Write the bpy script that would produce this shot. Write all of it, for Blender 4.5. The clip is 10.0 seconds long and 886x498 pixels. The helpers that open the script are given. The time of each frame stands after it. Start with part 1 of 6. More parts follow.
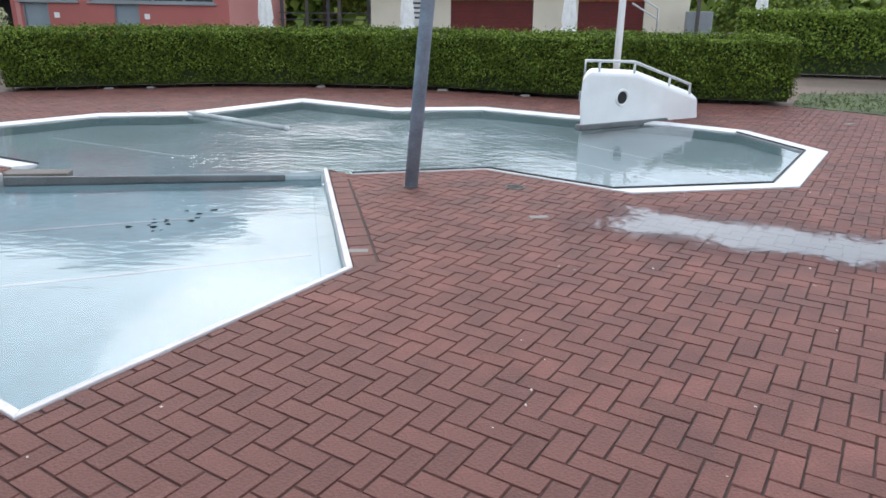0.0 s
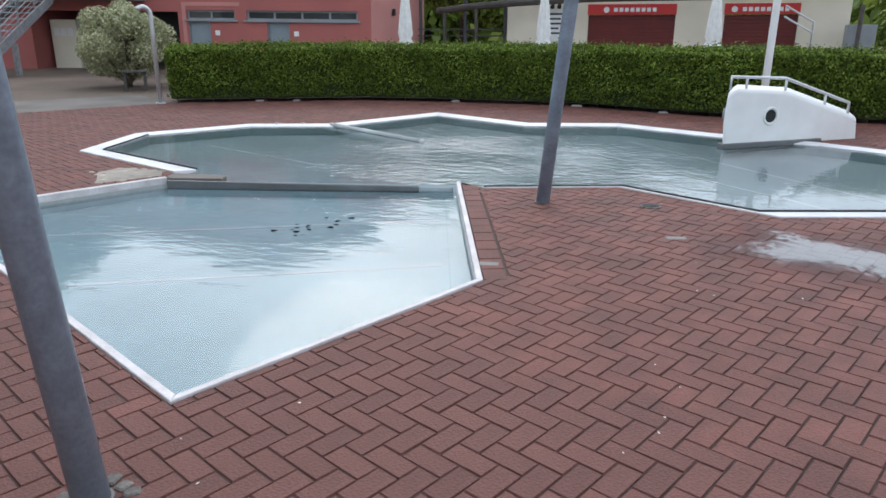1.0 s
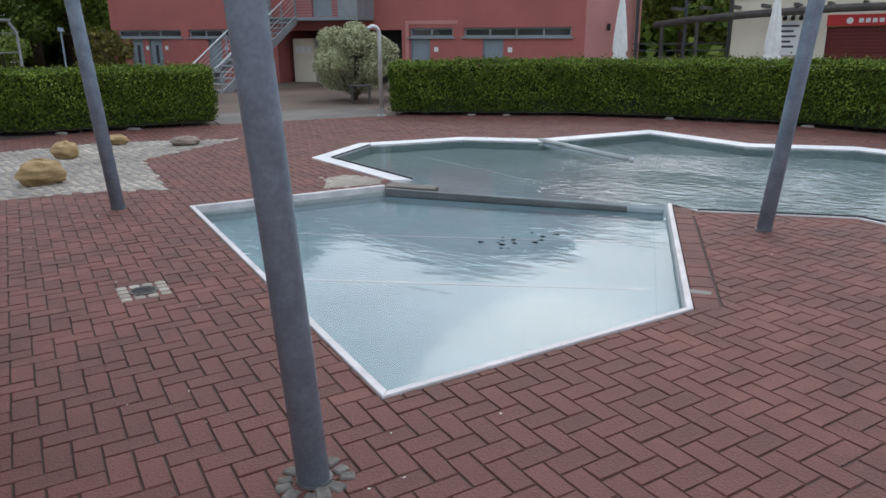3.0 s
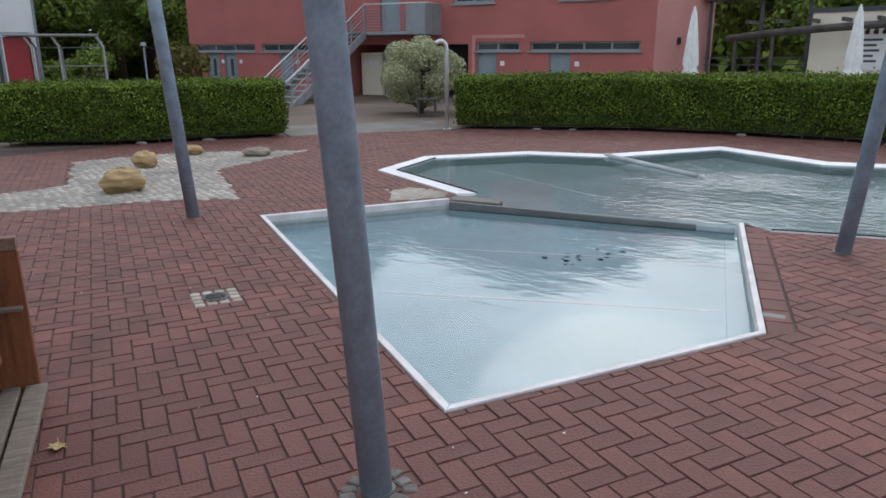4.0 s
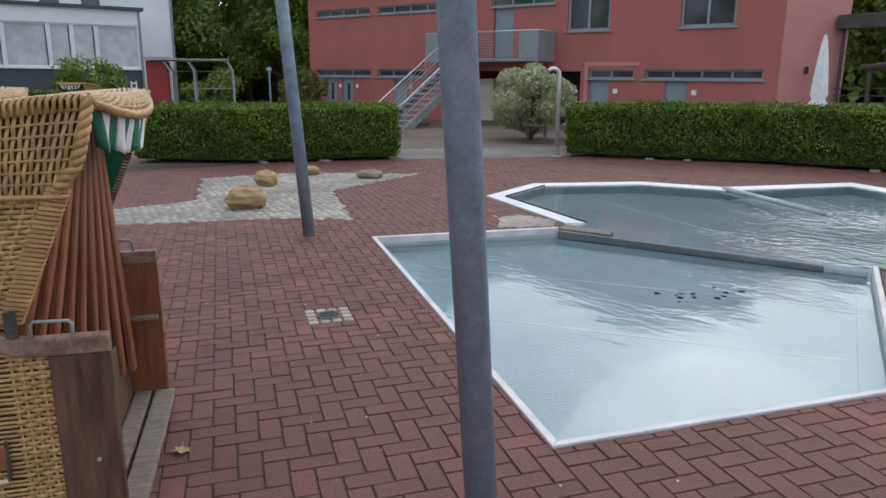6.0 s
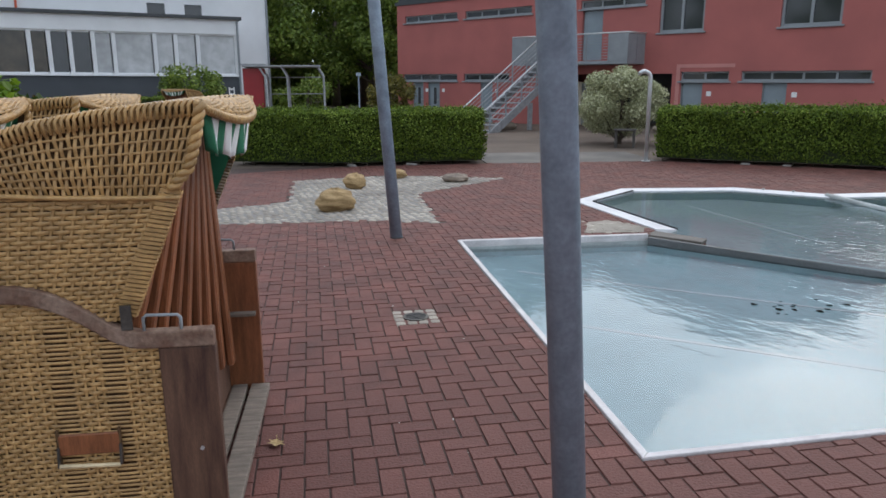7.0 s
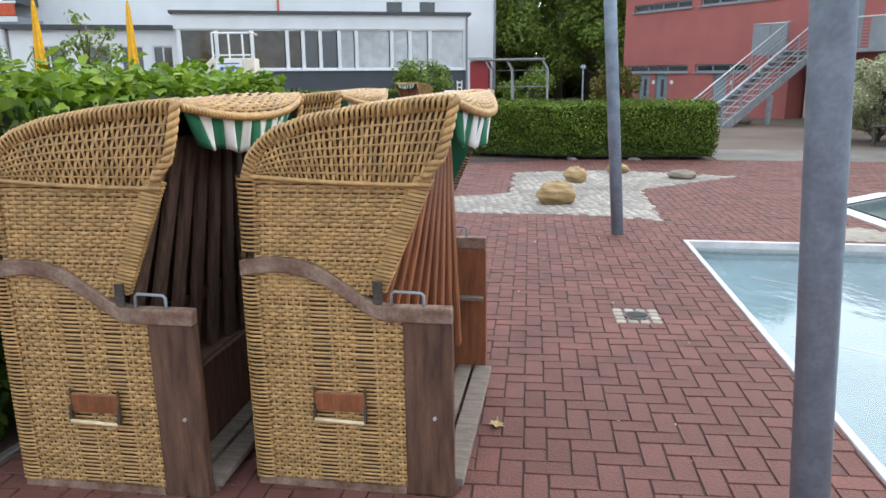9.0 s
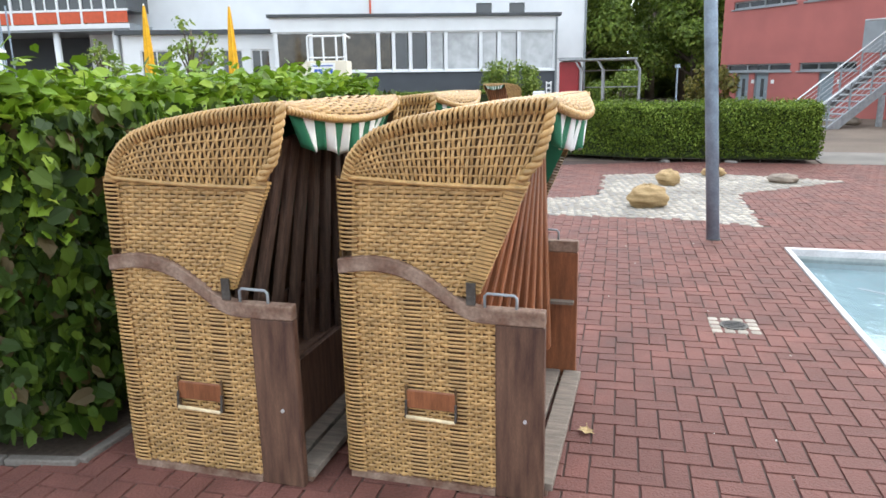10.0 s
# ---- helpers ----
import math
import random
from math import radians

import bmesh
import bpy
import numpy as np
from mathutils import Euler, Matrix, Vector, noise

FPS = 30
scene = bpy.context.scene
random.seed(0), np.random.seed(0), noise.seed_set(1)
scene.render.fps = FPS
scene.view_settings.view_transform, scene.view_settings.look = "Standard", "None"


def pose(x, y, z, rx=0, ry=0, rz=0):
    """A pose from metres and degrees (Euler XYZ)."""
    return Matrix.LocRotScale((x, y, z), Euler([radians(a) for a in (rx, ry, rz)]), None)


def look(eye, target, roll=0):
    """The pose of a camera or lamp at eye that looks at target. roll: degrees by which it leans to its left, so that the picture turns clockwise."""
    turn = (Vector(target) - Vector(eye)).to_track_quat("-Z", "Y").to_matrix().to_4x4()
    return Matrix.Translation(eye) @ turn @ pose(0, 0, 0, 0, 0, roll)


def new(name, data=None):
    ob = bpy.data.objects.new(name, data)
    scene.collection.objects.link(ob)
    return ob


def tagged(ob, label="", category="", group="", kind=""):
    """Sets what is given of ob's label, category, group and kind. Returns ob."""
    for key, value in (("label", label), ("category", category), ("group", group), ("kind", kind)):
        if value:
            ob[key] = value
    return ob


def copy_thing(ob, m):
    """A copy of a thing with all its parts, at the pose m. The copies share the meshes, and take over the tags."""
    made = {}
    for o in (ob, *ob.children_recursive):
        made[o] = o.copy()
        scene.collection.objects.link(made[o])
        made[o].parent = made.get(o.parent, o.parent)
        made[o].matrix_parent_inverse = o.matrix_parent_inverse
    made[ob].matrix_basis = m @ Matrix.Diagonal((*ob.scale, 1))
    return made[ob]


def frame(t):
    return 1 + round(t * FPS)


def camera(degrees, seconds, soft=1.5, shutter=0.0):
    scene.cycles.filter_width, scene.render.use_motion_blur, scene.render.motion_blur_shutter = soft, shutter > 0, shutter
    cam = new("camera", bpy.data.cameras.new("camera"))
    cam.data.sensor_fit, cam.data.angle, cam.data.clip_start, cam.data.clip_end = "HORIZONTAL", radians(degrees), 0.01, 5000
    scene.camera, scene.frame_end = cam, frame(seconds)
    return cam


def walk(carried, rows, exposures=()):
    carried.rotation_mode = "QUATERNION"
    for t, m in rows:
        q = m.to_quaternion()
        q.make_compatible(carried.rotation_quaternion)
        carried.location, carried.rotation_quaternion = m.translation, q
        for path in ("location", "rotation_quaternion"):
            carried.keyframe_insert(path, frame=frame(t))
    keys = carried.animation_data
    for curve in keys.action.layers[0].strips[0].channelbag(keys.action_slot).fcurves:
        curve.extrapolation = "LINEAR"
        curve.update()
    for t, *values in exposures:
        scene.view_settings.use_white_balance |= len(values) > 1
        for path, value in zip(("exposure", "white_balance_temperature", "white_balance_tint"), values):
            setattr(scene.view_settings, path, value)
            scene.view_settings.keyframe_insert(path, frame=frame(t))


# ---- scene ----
cam = camera(64.0, 10.0, soft=1.6)
PATH = [
    (0, (-0.336, 0.28, 1.483), (-0.368, 2.174, 0.842), 0.5),
    (0.5, (-0.362, 0.279, 1.479), (-0.567, 2.169, 0.857), 0.4),
    (1, (-0.38, 0.268, 1.483), (-0.759, 2.137, 0.879), 0.0),
    (1.5, (-0.401, 0.253, 1.489), (-0.933, 2.088, 0.898), -0.3),
    (2, (-0.414, 0.246, 1.49), (-1.086, 2.037, 0.907), -0.3),
    (2.5, (-0.423, 0.232, 1.502), (-1.215, 1.975, 0.925), -0.4),
    (3, (-0.432, 0.219, 1.51), (-1.329, 1.915, 0.946), -0.7),
    (4.5, (-0.458, 0.186, 1.534), (-1.56, 1.774, 1.023), -0.4),
    (5, (-0.469, 0.172, 1.543), (-1.62, 1.732, 1.051), -0.1),
    (5.5, (-0.483, 0.169, 1.549), (-1.701, 1.683, 1.075), 0.0),
    (7, (-0.518, 0.133, 1.554), (-1.97, 1.433, 1.105), -0.5),
    (7.5, (-0.525, 0.114, 1.554), (-2.081, 1.287, 1.105), -0.8),
    (8, (-0.531, 0.091, 1.559), (-2.169, 1.143, 1.102), -0.7),
    (8.5, (-0.537, 0.059, 1.565), (-2.246, 0.99, 1.1), -0.4),
    (9, (-0.524, 0.033, 1.564), (-2.295, 0.84, 1.102), -0.9),
    (9.5, (-0.537, 0.017, 1.57), (-2.357, 0.706, 1.108), -0.8),
    (10, (-0.532, -0.006, 1.572), (-2.388, 0.582, 1.116), -1.2),
]
EXPOSURES = [(0, 0.1, 6550, 11), (0.5, -0.02, 6550, 11), (1, -0.12, 6550, 11), (2.5, -0.40, 6550, 11), (4.5, -0.36, 6550, 11), (5.5, -0.36, 6550, 11), (7, -0.38, 6550, 11),
             (7.5, -0.31, 6550, 11), (8.5, 0.09, 6550, 9), (10, 0.77, 6800, 9)]
walk(cam, [(t, look(eye, target, roll)) for t, eye, target, roll in PATH], EXPOSURES)

# ---------------------------------------------------------------- world, sun
world = bpy.data.worlds.new("sky")
scene.world = world
world.use_nodes = True
wt = world.node_tree
wt.nodes.clear()
w_out = wt.nodes.new("ShaderNodeOutputWorld")
w_bg = wt.nodes.new("ShaderNodeBackground")
w_sky = wt.nodes.new("ShaderNodeTexSky")
w_sky.sky_type = "NISHITA"
w_sky.sun_disc = False
w_sky.sun_elevation = radians(31)
w_sky.sun_rotation = radians(-18)
w_sky.dust_density = 3.0
# broken cloud cover over the whole dome
w_co = wt.nodes.new("ShaderNodeTexCoord")
w_map = wt.nodes.new("ShaderNodeMapping")
w_map.inputs["Scale"].default_value = (1.0, 1.0, 2.6)
w_noise = wt.nodes.new("ShaderNodeTexNoise")
w_noise.inputs["Scale"].default_value = 3.2
w_noise.inputs["Detail"].default_value = 7
w_noise.inputs["Roughness"].default_value = 0.55
w_ramp = wt.nodes.new("ShaderNodeValToRGB")
w_ramp.color_ramp.elements[0].position = 0.30
w_ramp.color_ramp.elements[0].color = (6.8, 7.8, 9.3, 1)
w_ramp.color_ramp.elements[1].position = 0.66
w_ramp.color_ramp.elements[1].color = (10.4, 11.8, 13.4, 1)
w_mix = wt.nodes.new("ShaderNodeMixRGB")
w_mix.inputs[0].default_value = 0.8
wt.links.new(w_co.outputs["Generated"], w_map.inputs["Vector"])
wt.links.new(w_map.outputs[0], w_noise.inputs["Vector"])
wt.links.new(w_noise.outputs["Fac"], w_ramp.inputs["Fac"])
wt.links.new(w_sky.outputs[0], w_mix.inputs[1])
wt.links.new(w_ramp.outputs[0], w_mix.inputs[2])
# the veiled sun brightens the thin cloud around it
SUNWARD = Vector((-0.26, 0.79, 0.52)).normalized()
w_dot = wt.nodes.new("ShaderNodeVectorMath")
w_dot.operation = "DOT_PRODUCT"
w_dot.inputs[1].default_value = SUNWARD
wt.links.new(w_co.outputs["Generated"], w_dot.inputs[0])
w_halo = wt.nodes.new("ShaderNodeMapRange")
w_halo.interpolation_type = "SMOOTHERSTEP"
w_halo.inputs["From Min"].default_value, w_halo.inputs["From Max"].default_value = 0.15, 1.0
w_halo.inputs["To Min"].default_value, w_halo.inputs["To Max"].default_value = 1.6, 2.75
wt.links.new(w_dot.outputs["Value"], w_halo.inputs["Value"])
w_mul = wt.nodes.new("ShaderNodeVectorMath")
w_mul.operation = "MULTIPLY"
wt.links.new(w_mix.outputs[0], w_mul.inputs[0])
wt.links.new(w_halo.outputs[0], w_mul.inputs[1])
wt.links.new(w_mul.outputs[0], w_bg.inputs["Color"])
w_bg.inputs["Strength"].default_value = 0.085
wt.links.new(w_bg.outputs[0], w_out.inputs["Surface"])

sun = new("sun", bpy.data.lights.new("sun", "SUN"))
sun.data.energy = 0.3
sun.data.angle = radians(24)
sun.data.color = (1.0, 0.96, 0.9)
sun.matrix_world = look((0, 0, 20), Vector((0, 0, 20)) + SUNWARD * -1.0)

# ---------------------------------------------------------------- materials


def mat(name, base, rough=0.6, metal=0.0, var=0.25, scale=6.0, bump=0.2, fine=120.0, spec=0.5, spread=0.0, tint=None, stretch=(1, 1, 1), space="Object"):
    """A surface with stains at one scale, grain at another, relief, and pieces that differ."""
    m = bpy.data.materials.new(name)
    m.use_nodes = True
    nt = m.node_tree
    n, l = nt.nodes, nt.links
    b = n["Principled BSDF"]
    b.inputs["Roughness"].default_value = rough
    b.inputs["Metallic"].default_value = metal
    b.inputs["Specular IOR Level"].default_value = spec
    co = n.new("ShaderNodeTexCoord")
    mp = n.new("ShaderNodeMapping")
    mp.inputs["Scale"].default_value = stretch
    l.new(co.outputs[space], mp.inputs["Vector"])
    big = n.new("ShaderNodeTexNoise")
    big.inputs["Scale"].default_value = scale
    big.inputs["Detail"].default_value = 5
    small = n.new("ShaderNodeTexNoise")
    small.inputs["Scale"].default_value = fine
    small.inputs["Detail"].default_value = 3
    l.new(mp.outputs[0], big.inputs["Vector"])
    l.new(mp.outputs[0], small.inputs["Vector"])
    dark = tuple(c * (1 - var) for c in base)
    light = tuple(min(1, c * (1 + var)) for c in base) if tint is None else tint
    r1 = n.new("ShaderNodeValToRGB")
    r1.color_ramp.elements[0].position, r1.color_ramp.elements[1].position = 0.3, 0.7
    r1.color_ramp.elements[0].color = (*dark, 1)
    r1.color_ramp.elements[1].color = (*light, 1)
    l.new(big.outputs["Fac"], r1.inputs["Fac"])
    r2 = n.new("ShaderNodeMapRange")
    r2.inputs["From Min"].default_value, r2.inputs["From Max"].default_value = 0.3, 0.7
    r2.inputs["To Min"].default_value, r2.inputs["To Max"].default_value = 1 - var * 0.5, 1 + var * 0.5
    l.new(small.outputs["Fac"], r2.inputs["Value"])
    mul = n.new("ShaderNodeVectorMath")
    mul.operation = "MULTIPLY"
    l.new(r1.outputs[0], mul.inputs[0])
    l.new(r2.outputs[0], mul.inputs[1])
    last = mul.outputs[0]
    if spread:
        oi, ge = n.new("ShaderNodeObjectInfo"), n.new("ShaderNodeNewGeometry")
        add = n.new("ShaderNodeMath")
        add.operation = "ADD"
        l.new(oi.outputs["Random"], add.inputs[0])
        l.new(ge.outputs["Random Per Island"], add.inputs[1])
        fr = n.new("ShaderNodeMath")
        fr.operation = "FRACT"
        l.new(add.outputs[0], fr.inputs[0])
        r3 = n.new("ShaderNodeMapRange")
        r3.inputs["To Min"].default_value, r3.inputs["To Max"].default_value = 1 - spread, 1 + spread
        l.new(fr.outputs[0], r3.inputs["Value"])
        m2 = n.new("ShaderNodeVectorMath")
        m2.operation = "MULTIPLY"
        l.new(last, m2.inputs[0])
        l.new(r3.outputs[0], m2.inputs[1])
        last = m2.outputs[0]
    l.new(last, b.inputs["Base Color"])
    rr = n.new("ShaderNodeMapRange")
    rr.inputs["To Min"].default_value, rr.inputs["To Max"].default_value = max(0, rough - 0.12), min(1, rough + 0.12)
    l.new(big.outputs["Fac"], rr.inputs["Value"])
    l.new(rr.outputs[0], b.inputs["Roughness"])
    if bump:
        bp = n.new("ShaderNodeBump")
        bp.inputs["Strength"].default_value = bump
        bp.inputs["Distance"].default_value = 0.01
        l.new(small.outputs["Fac"], bp.inputs["Height"])
        l.new(bp.outputs[0], b.inputs["Normal"])
    return m


def leaf_mat(name, base, spread=0.35, light=(0.3, 0.4, 0.08), rough=0.45, old=None):
    m = bpy.data.materials.new(name)
    m.use_nodes = True
    n, l = m.node_tree.nodes, m.node_tree.links
    b = n["Principled BSDF"]
    b.inputs["Roughness"].default_value = rough
    b.inputs["Specular IOR Level"].default_value = 0.28
    ge = n.new("ShaderNodeNewGeometry")
    rp = n.new("ShaderNodeValToRGB")
    rp.color_ramp.elements[0].color = (*[c * (1 - spread) for c in base], 1)
    rp.color_ramp.elements[1].color = (*light, 1)
    mid = rp.color_ramp.elements.new(0.6)
    mid.color = (*base, 1)
    if old:
        rp.color_ramp.elements[0].position = 0.09
        brown = rp.color_ramp.elements.new(0.0)
        brown.color = (*old, 1)
        brown_end = rp.color_ramp.elements.new(0.07)
        brown_end.color = (*old, 1)
    l.new(ge.outputs["Random Per Island"], rp.inputs["Fac"])
    l.new(rp.outputs[0], b.inputs["Base Color"])
    tr = n.new("ShaderNodeBsdfTranslucent")
    l.new(rp.outputs[0], tr.inputs["Color"])
    mx = n.new("ShaderNodeMixShader")
    mx.inputs[0].default_value = 0.3
    l.new(b.outputs[0], mx.inputs[1])
    l.new(tr.outputs[0], mx.inputs[2])
    l.new(mx.outputs[0], n["Material Output"].inputs["Surface"])
    return m


def water_mat(name, tint, ripple, scale, stretch, gloss=0.02, swell=0.02, ior=1.333, stirred=None):
    m = bpy.data.materials.new(name)
    m.use_nodes = True
    n, l = m.node_tree.nodes, m.node_tree.links
    n.remove(n["Principled BSDF"])
    co, mp = n.new("ShaderNodeTexCoord"), n.new("ShaderNodeMapping")
    mp.inputs["Scale"].default_value = stretch
    mp.inputs["Rotation"].default_value = (0, 0, radians(20))
    l.new(co.outputs["Object"], mp.inputs["Vector"])
    nz = n.new("ShaderNodeTexNoise")
    nz.inputs["Scale"].default_value = scale
    nz.inputs["Detail"].default_value = 2.0
    nz.inputs["Distortion"].default_value = 0.3
    l.new(mp.outputs[0], nz.inputs["Vector"])
    calm = n.new("ShaderNodeTexNoise")
    calm.inputs["Scale"].default_value = 0.55
    l.new(mp.outputs[0], calm.inputs["Vector"])
    cr = n.new("ShaderNodeMapRange")
    cr.inputs["From Min"].default_value, cr.inputs["From Max"].default_value = 0.42, 0.62
    cr.inputs["To Min"].default_value, cr.inputs["To Max"].default_value = 0.15, 1.0
    l.new(calm.outputs["Fac"], cr.inputs["Value"])
    hm = n.new("ShaderNodeMath")
    hm.operation = "MULTIPLY"
    l.new(nz.outputs["Fac"], hm.inputs[0])
    l.new(cr.outputs[0], hm.inputs[1])
    if stirred:
        # the inlet stirs the water round one point; it lies calmer farther off
        far = n.new("ShaderNodeVectorMath")
        far.operation = "DISTANCE"
        far.inputs[1].default_value = (*stirred, 0)
        l.new(co.outputs["Object"], far.inputs[0])
        fall = n.new("ShaderNodeMapRange")
        fall.interpolation_type = "SMOOTHSTEP"
        fall.inputs["From Min"].default_value, fall.inputs["From Max"].default_value = 0.6, 3.6
        fall.inputs["To Min"].default_value, fall.inputs["To Max"].default_value = 1.0, 0.10
        l.new(far.outputs["Value"], fall.inputs["Value"])
        l.new(fall.outputs[0], cr.inputs["To Max"])
        low = n.new("ShaderNodeMath")
        low.operation = "MULTIPLY"
        low.inputs[1].default_value = 0.45
        l.new(fall.outputs[0], low.inputs[0])
        l.new(low.outputs[0], cr.inputs["To Min"])
    bp = n.new("ShaderNodeBump")
    bp.inputs["Strength"].default_value = ripple
    bp.inputs["Distance"].default_value = swell
    l.new(hm.outputs[0], bp.inputs["Height"])
    fr = n.new("ShaderNodeFresnel")
    fr.inputs["IOR"].default_value = ior
    l.new(bp.outputs[0], fr.inputs["Normal"])
    gl = n.new("ShaderNodeBsdfGlossy")
    gl.inputs["Roughness"].default_value = gloss
    l.new(bp.outputs[0], gl.inputs["Normal"])
    tp = n.new("ShaderNodeBsdfTransparent")
    tp.inputs["Color"].default_value = (*tint, 1)
    mx = n.new("ShaderNodeMixShader")
    l.new(fr.outputs[0], mx.inputs[0])
    l.new(tp.outputs[0], mx.inputs[1])
    l.new(gl.outputs[0], mx.inputs[2])
    l.new(mx.outputs[0], n["Material Output"].inputs["Surface"])
    return m


M_BRICK = mat("red_concrete_paver", (0.158, 0.064, 0.051), 0.72, spec=0.33, var=0.28, scale=3.0, fine=85, bump=0.6, spread=0.10)
M_JOINT = mat("dark_sand_joint", (0.062, 0.038, 0.031), 0.9, scale=5, bump=0.4)
M_YARD = mat("pale_trodden_gravel", (0.14, 0.102, 0.076), 0.9, var=0.45, scale=0.35, fine=40, bump=0.4)
M_APRON = mat("grey_brown_concrete", (0.175, 0.155, 0.135), 0.9, var=0.3, scale=0.9, fine=70)
M_CONC = mat("pale_concrete", (0.24, 0.22, 0.20), 0.85, var=0.18, scale=1.2, fine=90)
M_GRASSBASE = mat("soil_under_grass", (0.07, 0.09, 0.03), 0.95, var=0.4, scale=2)
M_RIM = mat("white_pool_rim", (0.70, 0.69, 0.70), 0.5, var=0.12, scale=3, fine=60, bump=0.1)
M_RIMLOW = mat("worn_pale_pool_rim", (0.60, 0.56, 0.555), 0.55, var=0.18, scale=4, fine=60, bump=0.15)
M_POOL = mat("pale_green_pool_coating", (0.475, 0.57, 0.595), 0.55, var=0.14, scale=0.8, fine=14, bump=0.05)
M_POOLUP = mat("grey_green_pool_coating", (0.385, 0.435, 0.445), 0.55, var=0.18, scale=0.7, fine=14, bump=0.05)
M_POOLWALL = mat("grey_pool_wall", (0.40, 0.42, 0.41), 0.6, var=0.2, scale=1.5, fine=30, bump=0.1)
M_STEP = mat("dark_weathered_steel_edge", (0.12, 0.122, 0.122), 0.45, var=0.25, scale=2, fine=50)
M_WATER_LOW = water_mat("calm_water", (0.88, 0.94, 0.95), 0.25, 6.0, (1.0, 2.2, 1.0), 0.0, 0.02)
M_WATER_UP = water_mat("rippled_water", (0.88, 0.935, 0.935), 1.0, 6.5, (1.0, 1.8, 1.0), 0.0, 0.021, stirred=(-1.6, 8.9))
M_GALV = mat("galvanised_steel", (0.25, 0.305, 0.37), 0.45, metal=0.12, var=0.22, scale=9, fine=60, bump=0.06)
M_ZINC = mat("dull_galvanised_steel", (0.33, 0.34, 0.35), 0.5, metal=0.2, var=0.2, scale=8, fine=60, bump=0.05)
M_STEEL = mat("brushed_stainless_steel", (0.60, 0.61, 0.61), 0.42, metal=0.6, var=0.08, scale=6, fine=80, bump=0.03)
M_STONE = mat("pale_cobble_stone", (0.36, 0.315, 0.26), 0.85, var=0.3, scale=1.2, fine=70, bump=0.4, spread=0.26)
M_ROCK = mat("ochre_sandstone_boulder", (0.38, 0.225, 0.085), 0.85, tint=(0.62, 0.43, 0.22), var=0.4, scale=2.6, fine=40, bump=0.8, stretch=(1.0, 1.0, 7.0))
M_GREYROCK = mat("grey_brown_boulder", (0.30, 0.24, 0.19), 0.85, var=0.3, scale=6, fine=60, bump=0.5)
M_CANE = mat("pale_polished_cane", (0.72, 0.58, 0.36), 0.4, var=0.15, scale=12, fine=60, bump=0.05)
M_WICKER = mat("honey_wicker", (0.455, 0.272, 0.105), 0.45, var=0.22, scale=14, fine=90, bump=0.12, spread=0.13)
# dark brown that stands for the shade in the gaps of the weave
M_WICKDARK = mat("dark_brown_gap_shade", (0.10, 0.055, 0.022), 0.8, var=0.3, scale=20)
M_WOODDARK = mat("dark_stained_wood", (0.085, 0.035, 0.022), 0.65, tint=(0.155, 0.080, 0.048), var=0.35, scale=7, fine=70, bump=0.15, stretch=(6, 6, 0.8))
M_WOODGREY = mat("weathered_grey_brown_wood", (0.19, 0.080, 0.045), 0.75, tint=(0.31, 0.215, 0.16), var=0.4, scale=14, fine=80, bump=0.3)
M_WOODRED = mat("red_brown_varnished_slats", (0.26, 0.092, 0.038), 0.42, var=0.35, scale=6, fine=70, bump=0.12, stretch=(6, 6, 0.7), spread=0.2)
M_SLATDARK = mat("weathered_slats_in_shade", (0.060, 0.030, 0.020), 0.7, tint=(0.13, 0.075, 0.05), var=0.4, scale=9, fine=70, bump=0.2, stretch=(6, 6, 0.7), spread=0.2)
M_PLANK = mat("silvered_wood_planks", (0.20, 0.162, 0.13), 0.8, var=0.3, scale=8, fine=60, bump=0.35, stretch=(1, 6, 6))
M_GREEN = mat("dark_green_cloth", (0.02, 0.17, 0.085), 0.85, var=0.15, scale=8, fine=300)
M_WHITECLOTH = mat("white_cloth", (0.84, 0.84, 0.82), 0.85, var=0.08, scale=8, fine=300)
M_YELLOWCLOTH = mat("yellow_cloth", (0.80, 0.42, 0.02), 0.8, var=0.15, scale=6, fine=200)
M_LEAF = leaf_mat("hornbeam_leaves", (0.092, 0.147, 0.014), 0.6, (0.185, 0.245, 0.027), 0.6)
# young leaves are paler for light on top, maple face darker for shade
M_SHOOT = leaf_mat("toplit_young_hornbeam_shoots", (0.17, 0.26, 0.03), 0.4, (0.33, 0.42, 0.07), 0.55)
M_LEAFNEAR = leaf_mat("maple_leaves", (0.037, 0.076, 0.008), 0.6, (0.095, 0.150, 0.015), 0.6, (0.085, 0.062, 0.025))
M_YOUNGMAPLE = leaf_mat("toplit_young_maple_leaves", (0.165, 0.285, 0.018), 0.5, (0.30, 0.395, 0.045), 0.5)
M_HEDGEIN = mat("dark_hedge_shade", (0.028, 0.042, 0.012), 0.9, var=0.4, scale=8)
M_TREELEAF = leaf_mat("tree_leaves", (0.165, 0.245, 0.040), 0.5, (0.32, 0.39, 0.08))
M_WILLOW = leaf_mat("variegated_leaves", (0.46, 0.47, 0.27), 0.4, (0.74, 0.72, 0.50))
M_AUTUMN = leaf_mat("yellow_green_leaves", (0.16, 0.15, 0.035), 0.4, (0.30, 0.24, 0.05))
M_BARK = mat("bark", (0.10, 0.075, 0.055), 0.9, var=0.35, scale=8, fine=40, bump=0.6)
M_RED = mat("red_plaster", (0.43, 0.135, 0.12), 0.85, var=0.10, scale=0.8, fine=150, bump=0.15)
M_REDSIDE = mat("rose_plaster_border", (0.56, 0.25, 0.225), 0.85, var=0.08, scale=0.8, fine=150)
